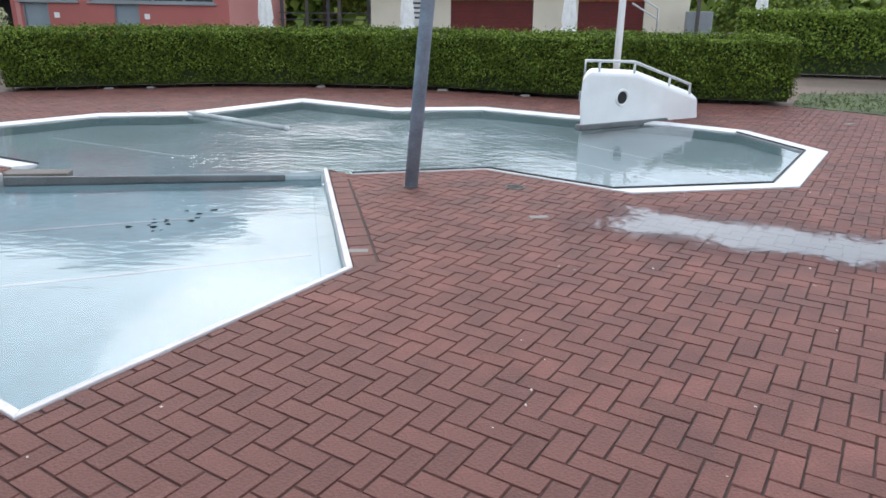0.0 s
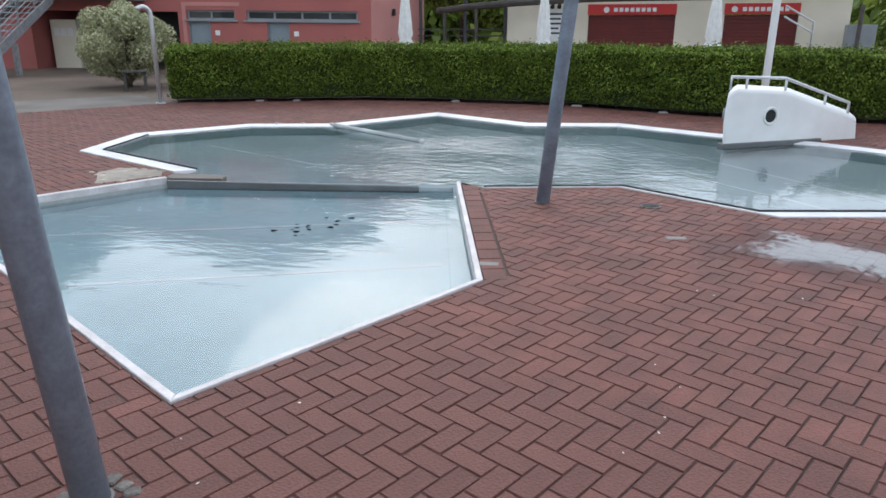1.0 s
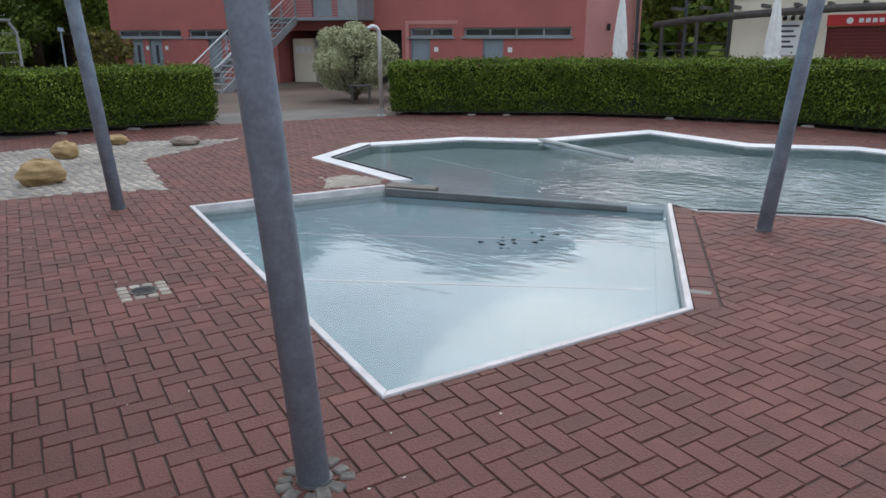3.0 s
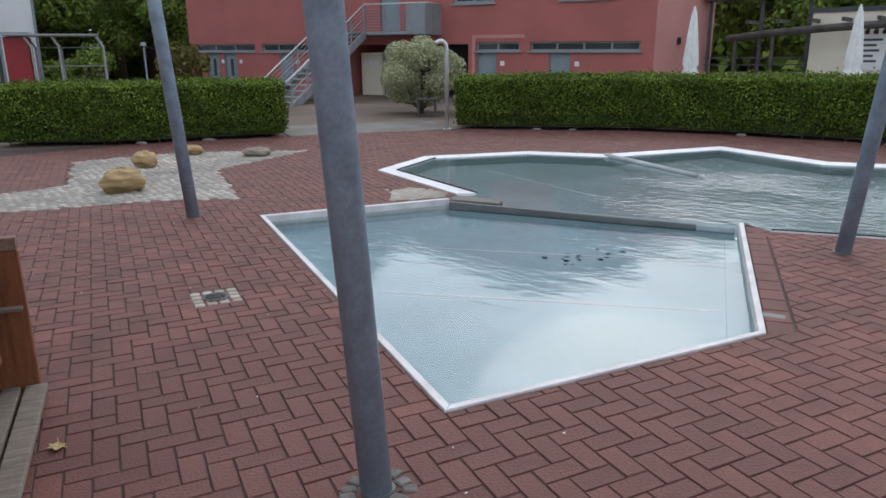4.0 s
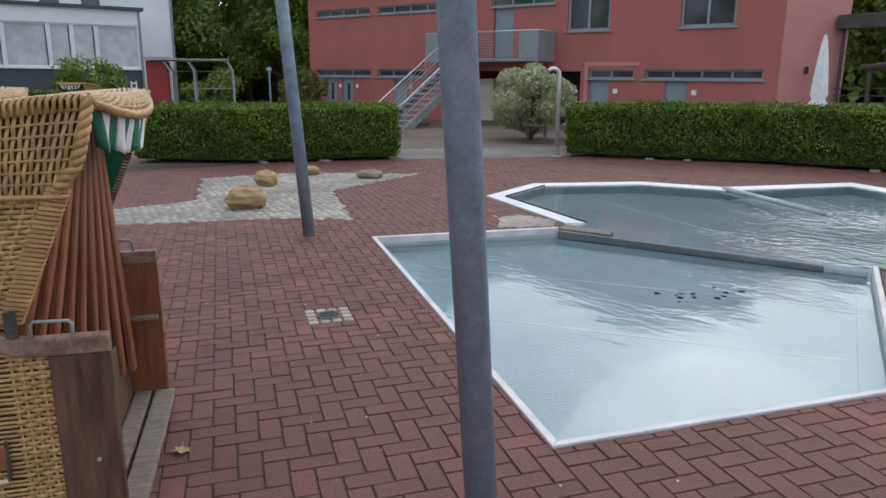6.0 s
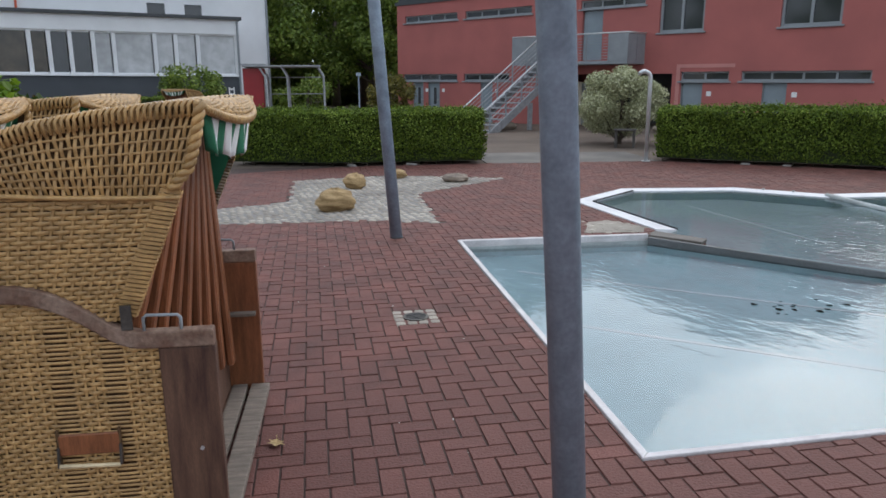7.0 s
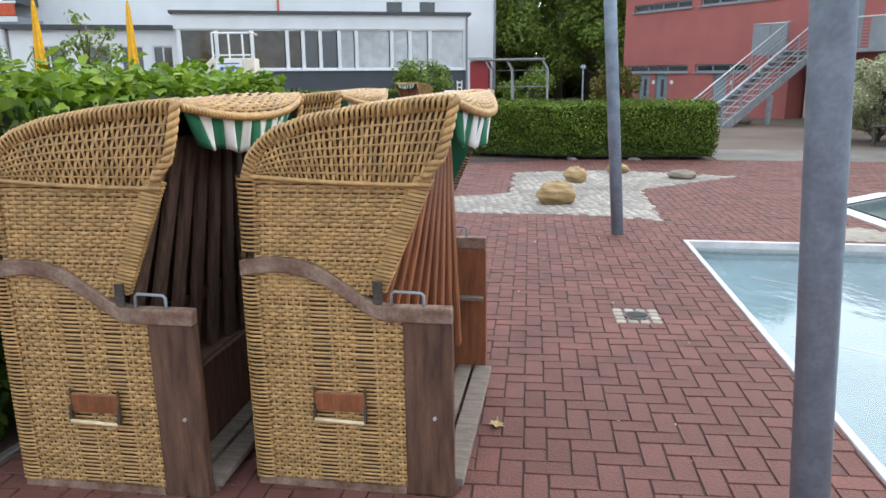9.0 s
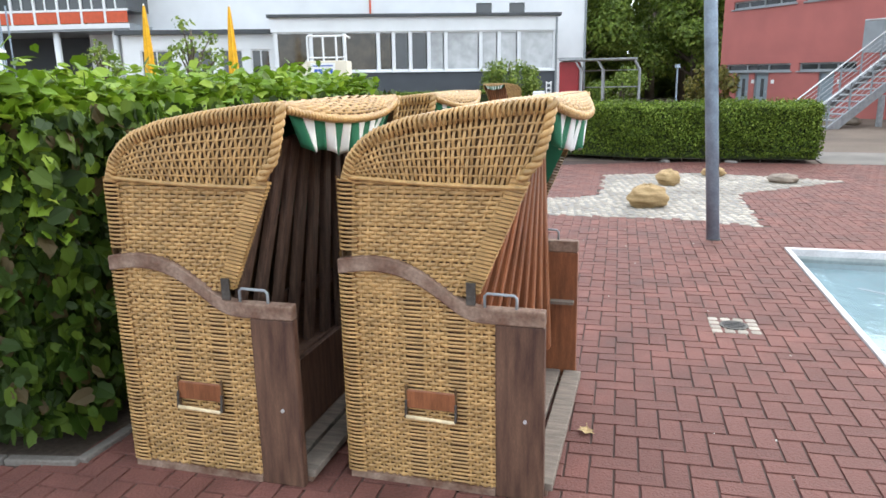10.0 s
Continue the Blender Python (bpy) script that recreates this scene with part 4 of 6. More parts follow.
def window(parent, x0, x1, z0, z1, panes, frame_mat, sill=True, depth=0.12, bar=0.06, name="window"):
    win = part(name, Geo().box((x0, depth + 0.02, z0), (x1, depth + 0.05, z1)), M_GLASS, parent)
    fr = Geo()
    fr.box((x0, depth - 0.04, z0), (x1, depth + 0.016, z0 + bar)).box((x0, depth - 0.04, z1 - bar), (x1, depth + 0.016, z1))
    fr.box((x0, depth - 0.04, z0 + bar), (x0 + bar, depth + 0.016, z1 - bar)).box((x1 - bar, depth - 0.04, z0 + bar), (x1, depth + 0.016, z1 - bar))
    for k in range(1, panes):
        xm = x0 + (x1 - x0) * k / panes
        fr.box((xm - bar / 2, depth - 0.037, z0 + bar), (xm + bar / 2, depth + 0.016, z1 - bar))
    part("window_frame", fr, frame_mat, win)
    if sill:
        part("sill", Geo().box((x0 - 0.08, -0.07, z0 - 0.06), (x1 + 0.08, depth, z0 - 0.003), 0.008), M_GREYFRAME, win)
    return win


red = thing("red_building", "two-storey red plastered building with blue-grey doors and outside stairs", "building", pose(-28.33, 22.18, 0, 0, 0.62, 4.0))
strips = [(0.37, 3.92), (4.33, 6.9), (14.51, 16.20), (16.60, 20.40)]
doors = [(1.03, 1.76), (2.06, 2.83), (5.3, 6.0), (14.54, 15.32), (17.31, 18.07)]
ups = [(0.55, 3.92), (4.38, 8.0), (10.3, 13.0)]
bigs = [(13.57, 15.20), (17.66, 19.42)]
holes = [(a, b, 1.76, 2.11) for a, b in strips] + [(a, b, 0.0, 1.755) for a, b in doors] + [(a, b, 4.40, 4.74) for a, b in ups] + [(a, b, 3.40, 5.05) for a, b in bigs] + [(8.75, 14.2, 0.0, 2.05), (10.4, 11.3, 2.55, 4.398)]
part("wall", wall_with_holes(20.85, 5.25, holes, 0.3), M_RED, red)
# side wall takes the lighter rose, so the corner stands out
part("side_wall", Geo().prism([(20.852, 0.0), (22.15, 2.82), (20.95, 8.9), (20.6, 8.9), (20.6, 0.31), (20.852, 0.31)], 0, 5.25), M_REDSIDE, red, "plastered side wall in a lighter rose than the front")
part("side_wall", Geo().box((0, 0.301, 0), (0.3, 9.0, 5.25)), M_RED, red)
part("back_wall", Geo().box((0.301, 8.7, 0), (20.549, 9.0, 5.25)), M_RED, red)
part("roof", Geo().box((-0.1, -0.06, 5.252), (21.1, 9.05, 5.4)), M_ROOF, red)
gable = [(9.6, 5.402), (20.84, 5.402), (17.0, 7.15)]
part("gable", Geo().add([(x, y, z) for y in (0.0, 8.9) for x, z in gable], [(0, 1, 2), (5, 4, 3), (0, 3, 4, 1), (1, 4, 5, 2), (2, 5, 3, 0)]), M_RED, red)
for (x0, z0), (x1, z1) in ((gable[0], gable[2]), (gable[1], gable[2])):
    part("gable_roof", Geo().add([(x, y, z + h) for h in (0.004, 0.16) for x, z in ((x0, z0), (x1, z1)) for y in (-0.25, 9.1)], [(0, 1, 3, 2), (4, 6, 7, 5), (0, 4, 5, 1), (2, 3, 7, 6), (0, 2, 6, 4), (1, 5, 7, 3)]), M_ROOF, red)
up_st = part("upper_storey", Geo().box((0.05, 0.05, 5.402), (9.5, 8.8, 7.2)), M_ROOF, red, "dark metal clad upper storey")
ribs = Geo()
for k in range(32):
    ribs.box((0.2 + k * 0.29, 0.025, 5.42), (0.23 + k * 0.29, 0.049, 7.15))
part("standing_seams", ribs, M_GREYPLINTH, up_st)["kind"] = "stuff"
part("floor_slab", Geo().box((0.3, 0.3, 2.25), (20.5, 8.7, 2.5)), M_CONC, red)
# near-black back stands for the shade deep in the recess
part("recess_back", Geo().box((8.0, 3.2, 0.0), (14.6, 3.35, 2.24)), M_ROOF, red, "back of the recess, coloured dark for the shade in it")
part("recess_side", Geo().box((14.2, 0.302, 0.0), (14.35, 3.19, 2.24)), M_RED, red)
part("recess_side", Geo().box((8.6, 0.302, 0.0), (8.75, 3.19, 2.24)), M_RED, red)
for (a, b), k in zip(strips, (3, 3, 2, 4)):
    window(red, a, b, 1.80, 2.11, k, M_GREYFRAME)
for (a, b), k in zip(ups, (4, 4, 3)):
    window(red, a, b, 4.43, 4.74, k, M_GREYFRAME)
for a, b in bigs:
    window(red, a, b, 3.44, 5.05, 2, M_GREYFRAME, bar=0.09)
for i, (a, b) in enumerate(doors):
    d = part("door", Geo().box((a + 0.03, 0.10, 0.02), (b - 0.03, 0.15, 1.73), 0.006), M_DOOR, red, "blue-grey metal door")
    part("door_frame", Geo().box((a, 0.04, 0), (a + 0.03, 0.16, 1.753)).box((b - 0.03, 0.04, 0), (b, 0.16, 1.753)).box((a + 0.03, 0.04, 1.73), (b - 0.03, 0.16, 1.753)), M_GREYFRAME, d)
    if i < 2:
        m = (a + b) / 2
        part("door_pane", Geo().box((m - 0.08, 0.085, 0.75), (m + 0.08, 0.102, 1.5)), M_GLASS, d)
    part("door_handle", Geo().tube([(b - 0.12, 0.09, 0.95), (b - 0.12, 0.05, 0.95), (b - 0.22, 0.05, 0.95)], 0.01, 6), M_STEEL, d)
    part("door_sign", Geo().box((b + 0.16, -0.012, 1.30), (b + 0.32, -0.002, 1.46)), M_WHITE, red, "small white sign")
bd = part("door", Geo().box((10.42, 0.10, 2.56), (11.28, 0.15, 4.37), 0.006), M_DOOR, red, "blue-grey balcony door")
part("border", Geo().box((14.35, -0.02, 0.0), (14.48, -0.003, 2.24)).box((14.35, -0.02, 2.24), (16.38, -0.003, 2.36)), M_REDSIDE, red, "rose plaster border")
part("wall_lamp", Geo().box((21.35, 1.0, 2.0), (21.45, 1.12, 2.22), 0.02), M_BLACK, red, "dark wall lamp")
# balcony and the stair that comes straight down from it
XL, XR, YB, ZB = 9.42, 10.52, -1.2, 2.5
balc = part("balcony", Geo().box((8.0, YB, 2.38), (13.1, -0.002, ZB), 0.01), M_GREYFRAME, red, "grey steel balcony")
for a, b in ((8.0, 8.69), (8.71, XL - 0.03), (12.33, 13.08)):
    part("infill_panel", Geo().box((a + 0.02, YB - 0.01, 2.5), (b, YB + 0.01, 3.42)), M_GREYFRAME, balc)
for a, b in ((-1.17, -0.62), (-0.6, -0.03)):
    part("infill_panel", Geo().box((13.08, a, 2.5), (13.10, b, 3.42)), M_GREYFRAME, balc)
    part("infill_panel", Geo().box((8.0, a, 2.5), (8.02, b, 3.42)), M_GREYFRAME, balc)
for z in (2.58, 2.68, 2.78, 2.88, 2.98, 3.08, 3.18, 3.28):
    part("rail_bar", Geo().tube([(XR + 0.04, YB, z), (12.33, YB, z)], 0.010, 5), M_GREYFRAME, balc)
for a, b in ((8.0, XL), (XR, 13.1)):
    part("top_rail", Geo().tube([(a, YB, 3.45), (b, YB, 3.45)], 0.026, 8), M_STEEL, balc, smooth=True)
part("top_rail", Geo().tube([(13.1, YB, 3.45), (13.1, 0, 3.45)], 0.026, 8), M_STEEL, balc, smooth=True)
for x in (8.02, 8.7, XL, XR, 11.4, 12.33, 13.08):
    part("rail_post", Geo().box((x - 0.02, YB - 0.02, 2.4), (x + 0.02, YB + 0.02, 3.43)), M_GREYFRAME, balc)
YF = -5.53
stair = part("stair", Geo().box((XL, YF - 0.1, -0.02), (XR, YF, 0.02)), M_ZINC, red, "galvanised steel outside stair")
slope = ZB / (YB - YF)
for x in (XL, XR):
    part("stringer", Geo().add([(x + w, y, z) for w in (-0.03, 0.03) for y, z in ((YF - 0.1, 0.0), (YF + 0.36, 0.0), (YB, ZB - 0.24), (YB, ZB + 0.06), (YF - 0.1, 0.07))],
                               [(4, 3, 2, 1, 0), (5, 6, 7, 8, 9), (0, 1, 6, 5), (1, 2, 7, 6), (2, 3, 8, 7), (3, 4, 9, 8), (4, 0, 5, 9)]), M_ZINC, stair)
    part("hand_rail", Geo().tube([(x, YF - 0.3, 0.84), (x, YF, 0.95), (x, YB, ZB + 0.97), (x, YB + 0.15, ZB + 0.97)], 0.025, 8), M_STEEL, stair, smooth=True)
    for h in (0.20, 0.35, 0.50, 0.65, 0.80):
        part("rail_bar", Geo().tube([(x, YF, h), (x, YB, ZB + h)], 0.018 if h == 0.5 else 0.009, 5), M_ZINC, stair)
    for k in range(6):
        y = YF + 0.05 + k * (YB - YF - 0.1) / 5
        z = (y - YF) * slope
        part("rail_post", Geo().box((x - 0.015, y - 0.025, z - 0.02), (x + 0.015, y + 0.025, z + 0.95)), M_GREYFRAME, stair)
for k in range(14):
    y, z = YF + (k + 0.5) * (YB - YF) / 14, (k + 1) * ZB / 14
    part("tread", Geo().box((XL + 0.031, y - 0.15, z - 0.04), (XR - 0.031, y + 0.15, z), 0.004), M_ZINC, stair)
part("stair_column", Geo().box((XR - 0.06, -3.35, 0), (XR + 0.06, -3.2, 1.05)), M_ZINC, stair)
lock = thing("storage_cabinet", "pale grey cabinet standing in the shaded recess", "cabinet", pose(-28.33, 22.18, 0, 0, 0, 4.0) @ pose(8.95, 0.75, -0.05))
part("cabinet_body", Geo().box((0, 0, 0), (1.0, 0.9, 1.7), 0.01), M_CREAM, lock)
part("cabinet_side", Geo().box((1.01, 0.1, 0), (1.8, 0.9, 1.65), 0.01), M_GREYFRAME, lock)
for k in range(3):
    part("notice", Geo().box((0.12 + k * 0.26, -0.006, 1.15), (0.32 + k * 0.26, -0.001, 1.42)), M_WHITE, lock)
for x, y, s in ((-15.0, 20.2, 0.26), (-18.6, 19.6, 0.34), (-13.5, 21.5, 0.3)):
    b = thing("boulder", "brown rounded boulder lying in the yard", "boulder", pose(x, y, 0), "yard boulders")
    part("rock", Geo().grid(lambda u, v: (s * math.cos(6.2832 * u) * math.sin(3.1416 * v) * (1 + 0.15 * math.sin(9 * u)), s * 0.7 * math.sin(6.2832 * u) * math.sin(3.1416 * v), s * 0.3 - s * 0.42 * math.cos(3.1416 * v)), 14, 8), M_GREYROCK, b, smooth=True)

# ---------------------------------------------------------------- white pavilion and house
wh = thing("white_house", "long white house with glazed single-storey pavilion and dark flat roof edge", "building", pose(-34.41, 2.83, 0, 0, 0.5, 74.4))
mull = [0.1, 1.66, 3.17, 4.69, 5.38, 6.14, 6.98, 7.75, 9.34, 10.18, 11.09, 12.8]
part("plinth", Geo().box((0, 0, -0.5), (12.9, 0.3, 2.13)), M_GREYPLINTH, wh, "grey plinth")
part("fascia", Geo().box((-0.02, -0.03, 3.93), (12.92, 0.3, 4.55)), M_WHITEWALL, wh)
part("roof_edge", Geo().box((-0.15, -0.18, 4.552), (13.05, 4.6, 4.68)), M_ROOF, wh, "dark roof edge")
part("sill", Geo().box((-0.02, -0.08, 2.132), (12.92, 0.3, 2.2)), M_WHITEWALL, wh)
part("side_wall", Geo().box((12.62, 0.301, -0.5), (12.9, 4.4, 4.55)), M_WHITEWALL, wh)
part("side_wall", Geo().box((0, 0.301, -0.5), (0.25, 4.4, 4.55)), M_WHITEWALL, wh)
# right-hand panes carry the sky's reflection in their colour
for a, b in zip(mull, mull[1:]):
    w_ = part("window", Geo().box((a + 0.05, 0.12, 2.2), (b - 0.05, 0.15, 3.93)), M_DARKROOM if a < 5.3 else M_GLASS if a < 6.2 else M_SKYPANE, wh)
    part("window_frame", Geo().box((a, 0.02, 2.203), (a + 0.16, 0.2, 3.928)).box((a + 0.16, 0.05, 2.203), (b, 0.118, 2.27)).box((a + 0.16, 0.05, 3.86), (b, 0.118, 3.928)), M_WHITEWALL, w_)
part("corner_post", Geo().box((12.72, 0.0, 2.203), (12.92, 0.2, 3.928)), M_WHITEWALL, wh)
part("downpipe", Geo().tube([(12.86, -0.06, 4.5), (12.86, -0.06, -0.3)], 0.05, 8), M_GREYFRAME, wh)
up_holes = [(x, x + 1.0, 6.6, 8.2) for x in (-6, -3.5, -1, 2, 4.5, 7, 9.2, 11.6)] + [(x, x + 0.8, 5.05, 5.6) for x in (9.6, 11.3)]
g_up = wall_with_holes(25.2, 10.0, [(a + 10, b + 10, c, d) for a, b, c, d in up_holes], 0.3, -0.5)
part("upper_wall", g_up, M_WHITEWALL, wh, at=pose(-10, 4.6, 0))
for a, b, c, d in up_holes:
    win = part("window", Geo().box((a, 4.72, c), (b, 4.75, d)), M_GLASS, wh)
    part("sill", Geo().box((a - 0.08, 4.5, c - 0.07), (b + 0.08, 4.7, c - 0.003)), M_GREYFRAME, win)
part("end_wall", Geo().box((14.9, 4.901, -0.5), (15.2, 14, 10)), M_WHITEWALL, wh)
part("main_roof", Geo().box((-10.2, 4.4, 10.002), (15.4, 14.2, 10.3)), M_ROOF, wh)
part("downpipe", Geo().tube([(15.25, 4.55, 9.9), (15.25, 4.55, -0.3)], 0.06, 8), M_GREYFRAME, wh)
part("downpipe", Geo().tube([(4.2, 4.5, 9.9), (4.2, 4.5, 4.7)], 0.05, 8), M_ORANGE, wh, "rust-red downpipe")
# ground floor wing with terrace doors
wing_holes = [(0.8, 2.3, 1.9, 3.3), (2.9, 4.2, 1.9, 3.3), (4.6, 5.6, 1.9, 3.3), (6.0, 6.9, 1.9, 3.3)]
part("wing_wall", wall_with_holes(7.4, 4.0, wing_holes, 0.3, -0.5), M_WHITEWALL, wh, at=pose(-7.4, 2.0, 0))
part("wing_roof", Geo().box((-7.6, 1.7, 4.002), (-0.16, 4.59, 4.2)), M_ROOF, wh)
for a, b, c, d in wing_holes:
    window(wh, a - 7.4, b - 7.4, c, d, 2, M_WHITEWALL, False, 2.12)

# ---------------------------------------------------------------- house with orange panels on columns
ho = thing("panel_house", "house on white columns with orange-red panels and white framed windows", "building", pose(-41.8, -12.9, 0, 0, 0, 70))
part("upper_floor", Geo().box((0, 0, 4.3), (10.2, 8, 4.62)), M_GREYFRAME, ho, "grey soffit")
part("window_band", Geo().box((0.1, 0.1, 5.25), (10.1, 7.9, 7.2)), M_GLASS, ho, "dark glazed upper storey")
part("roof", Geo().box((-0.2, -0.2, 7.202), (10.4, 8.2, 7.5)), M_ROOF, ho)
part("ground_floor", Geo().box((0.5, 4.0, -0.3), (10.0, 4.3, 4.29)), M_GREYPLINTH, ho, "shaded ground floor wall")
for k in range(9):
    x = 0.04 + k * 1.13
    part("panel", Geo().box((x + 0.06, 0.02, 4.66), (x + 1.05, 0.09, 5.18), 0.008), M_ORANGE, ho, "orange-red panel")
    part("mullion", Geo().box((x - 0.05, 0.0, 4.63), (x + 0.05, 0.095, 7.19)).box((x + 0.5, 0.03, 5.26), (x + 0.56, 0.095, 7.19)), M_WHITEWALL, ho)
part("white_band", Geo().box((0, 0.01, 5.19), (10.2, 0.098, 5.29)), M_WHITEWALL, ho)
part("edge", Geo().box((-0.02, -0.05, 4.4), (10.22, 0.0, 4.62)), M_WHITEWALL, ho)
for k in range(4):
    part("column", Geo().tube([(0.6 + 2.9 * k, 0.4, -0.3), (0.6 + 2.9 * k, 0.4, 4.3)], 0.16, 14), M_WHITEWALL, ho, smooth=True)

# ---------------------------------------------------------------- kiosk
ki = thing("kiosk", "cream plastered kiosk with dark red roller shutters and red signs", "kiosk", pose(-3.22, 25.1, 0, 0, 0, -4.6))
kholes = [(2.66, 5.36, 0.0, 2.10), (6.80, 8.90, 0.0, 2.10)]
part("wall", wall_with_holes(10.3, 2.62, kholes, 0.25, -0.05), M_CREAM, ki)
part("side_wall", Geo().box((0, 0.251, -0.05), (0.25, 5, 2.62)).box((10.05, 0.251, -0.05), (10.3, 5, 2.62)), M_CREAM, ki)
part("roof", Geo().box((-0.1, -0.05, 2.622), (10.4, 5.1, 2.75)), M_ROOF, ki)
for a, b, c, d in kholes:
    sh = part("roller_shutter", Geo().box((a, 0.10, c), (b, 0.13, 1.76)), M_SHUTTER, ki, "dark red roller shutter")
    sl_ = Geo()
    for k in range(17):
        sl_.box((a + 0.01, 0.085, 0.03 + k * 0.1), (b - 0.01, 0.099, 0.115 + k * 0.1), 0.01)
    part("shutter_slats", sl_, M_SHUTTER, sh)
    sg = part("sign_board", Geo().box((a - 0.02, -0.03, 1.78), (b + 0.02, 0.08, 2.10), 0.006), M_SIGNRED, ki, "red sign with plain white mark")
    cx = (a + b) / 2
    for k in range(8):
        part("mark_bar", Geo().box((cx - 0.55 + k * 0.17, -0.036, 1.87), (cx - 0.43 + k * 0.17, -0.032, 1.99)), M_WHITE, sg)
    part("round_mark", Geo().tube([(cx - 0.78, -0.036, 1.93), (cx - 0.78, -0.031, 1.93)], 0.09, 16), M_WHITE, sg)
board = part("menu_board", Geo().box((1.35, -0.05, 0.95), (2.05, -0.02, 1.95), 0.006), M_WHITE, ki, "white notice board with dark bars")
for k, w in enumerate((0.5, 0.36, 0.44, 0.3, 0.4)):
    part("text_bar", Geo().box((1.42, -0.058, 1.78 - k * 0.15), (1.42 + w, -0.052, 1.84 - k * 0.15)), M_GREYPLINTH, board)
for k in range(4):
    part("spot_lamp", Geo().tube([(1.3 + k * 0.22, -0.25, 2.02), (1.3 + k * 0.22, -0.1, 2.1)], [0.07, 0.05], 10), M_BLACK, ki, "black spot lamp", True)
for z in (1.45, 1.75):
    part("hand_rail", Geo().tube([(8.35, -1.0, z + 0.25), (9.15, -1.0, z - 0.2), (9.15, -1.0, 0.0)], 0.03, 8), M_STEEL, ki, "steel hand rail", True)
beam = thing("pergola", "dark weathered timber pergola along the kiosk", "pergola", pose(-3.22, 25.1, 0, 0, 0, -4.6))
part("beam", Geo().tube([(-2.6, 0.6, 1.93), (-1.2, -0.2, 2.05), (0.6, -0.9, 2.15), (3, -1.2, 2.25), (10.5, -1.2, 2.3)], 0.11, 8), M_BEAM, beam)
for x, y in ((-2.3, 0.4), (-1.0, -0.3), (10.3, -1.2)):
    part("post", Geo().tube([(x, y, -0.02), (x, y, 2.0)], 0.06, 8), M_BEAM, beam)
for k in range(14):
    part("rafter", Geo().box((-1.6 + k * 0.86, -1.25, 2.33), (-1.5 + k * 0.86, 0.0, 2.43)), M_BEAM, beam)
cab = thing("grey_cabinet", "plain grey metal cabinet beside the kiosk", "cabinet", pose(6.75, 23.4, -0.02, 0, 0, -8))
part("cabinet_body", Geo().box((0, 0, 0), (0.75, 0.5, 1.5), 0.02), M_GREYFRAME, cab)
part("cabinet_door", Geo().box((0.03, -0.012, 0.06), (0.72, -0.002, 1.44), 0.004), M_GREYFRAME, cab)
# steel frame of posts behind the parasols
fr = thing("steel_frame", "dark steel frame and fence between the buildings", "frame", pose(-6.4, 26.0, -0.02))
for x in (0.0, 1.6, 3.0):
    part("frame_post", Geo().box((x - 0.05, -0.05, 0), (x + 0.05, 0.05, 3.15)), M_ROOF, fr)
for z in (1.1, 1.32):
    part("frame_rail", Geo().box((-0.1, -0.04, z), (12, 0.04, z + 0.04)), M_ROOF, fr)
part("canopy_edge", Geo().box((-0.15, -0.3, 3.152), (14, 0.3, 3.58), 0.02), M_BEAM, fr, "grey canopy edge")


def parasol(x, y, z1, material, label, z0=0.0):
    th = thing("parasol", label, "parasol", pose(x, y, z0), "closed parasols")
    part("pole", Geo().tube([(0, 0, 0), (0, 0, z1)], 0.025, 8), M_WHITE, th)
    h = z1

    def fold(u, v):
        a = 2 * math.pi * u
        r = (0.03 + 0.17 * (1 - v) ** 0.7) * (1 + 0.22 * math.cos(6 * a)) * (1 if v > 0.12 else 1.15) * (0.72 if 0.16 < v < 0.24 else 1)
        return (r * math.cos(a), r * math.sin(a), h * (0.30 + 0.70 * v))

    part("folded_canopy", Geo().grid(fold, 36, 16), material, th, smooth=True)
    part("finial", Geo().tube([(0, 0, h), (0, 0, h + 0.06)], [0.035, 0.02], 8), M_WHITE, th)
    part("foot", Geo().box((-0.3, -0.3, -0.02), (0.3, 0.3, 0.08), 0.02), M_CONC, th)


for x, y, z in ((-5.33, 19.6, 2.58), (-1.75, 21.2, 2.55), (2.62, 20.1, 2.5), (7.6, 20.0, 2.5)):
    parasol(x, y, z, M_WHITECLOTH, "closed white parasol behind the hedge")
for x, y in ((-27.4, -1.85), (-27.4, 0.9)):
    parasol(x, y, 4.3, M_YELLOWCLOTH, "closed yellow parasol on the terrace")

# ---------------------------------------------------------------- shelter, platform, shower, small fixtures
she = thing("bike_shelter", "galvanised steel frame shelter beside a red booth", "shelter", pose(-23.72, 11.75, 0, 0, 0, 58))
for x in (0.75, 1.5, 2.75):
    for y in (0, 1.6):
        part("post", Geo().tube([(x, y, -0.02), (x, y, 1.9), (x - 0.18, y, 2.22)], 0.035, 8), M_ZINC, she)
part("roof", Geo().box((0.0, -0.1, 2.24), (2.65, 1.75, 2.29)), M_ZINC, she)
for z in (0.7, 1.3, 1.9):
    part("rail", Geo().tube([(0.75, 1.6, z), (2.75, 1.6, z)], 0.02, 6), M_ZINC, she)
booth = thing("red_booth", "dark red painted booth beside the steel shelter", "booth", pose(-23.72, 11.75, 0, 0, 0, 58))
part("booth_body", Geo().box((0, 0.1, -0.02), (0.68, 1.2, 2.2), 0.02), M_BOOTH, booth)
part("booth_roof", Geo().box((-0.06, 0.02, 2.3), (0.74, 1.3, 2.34)), M_ZINC, booth)

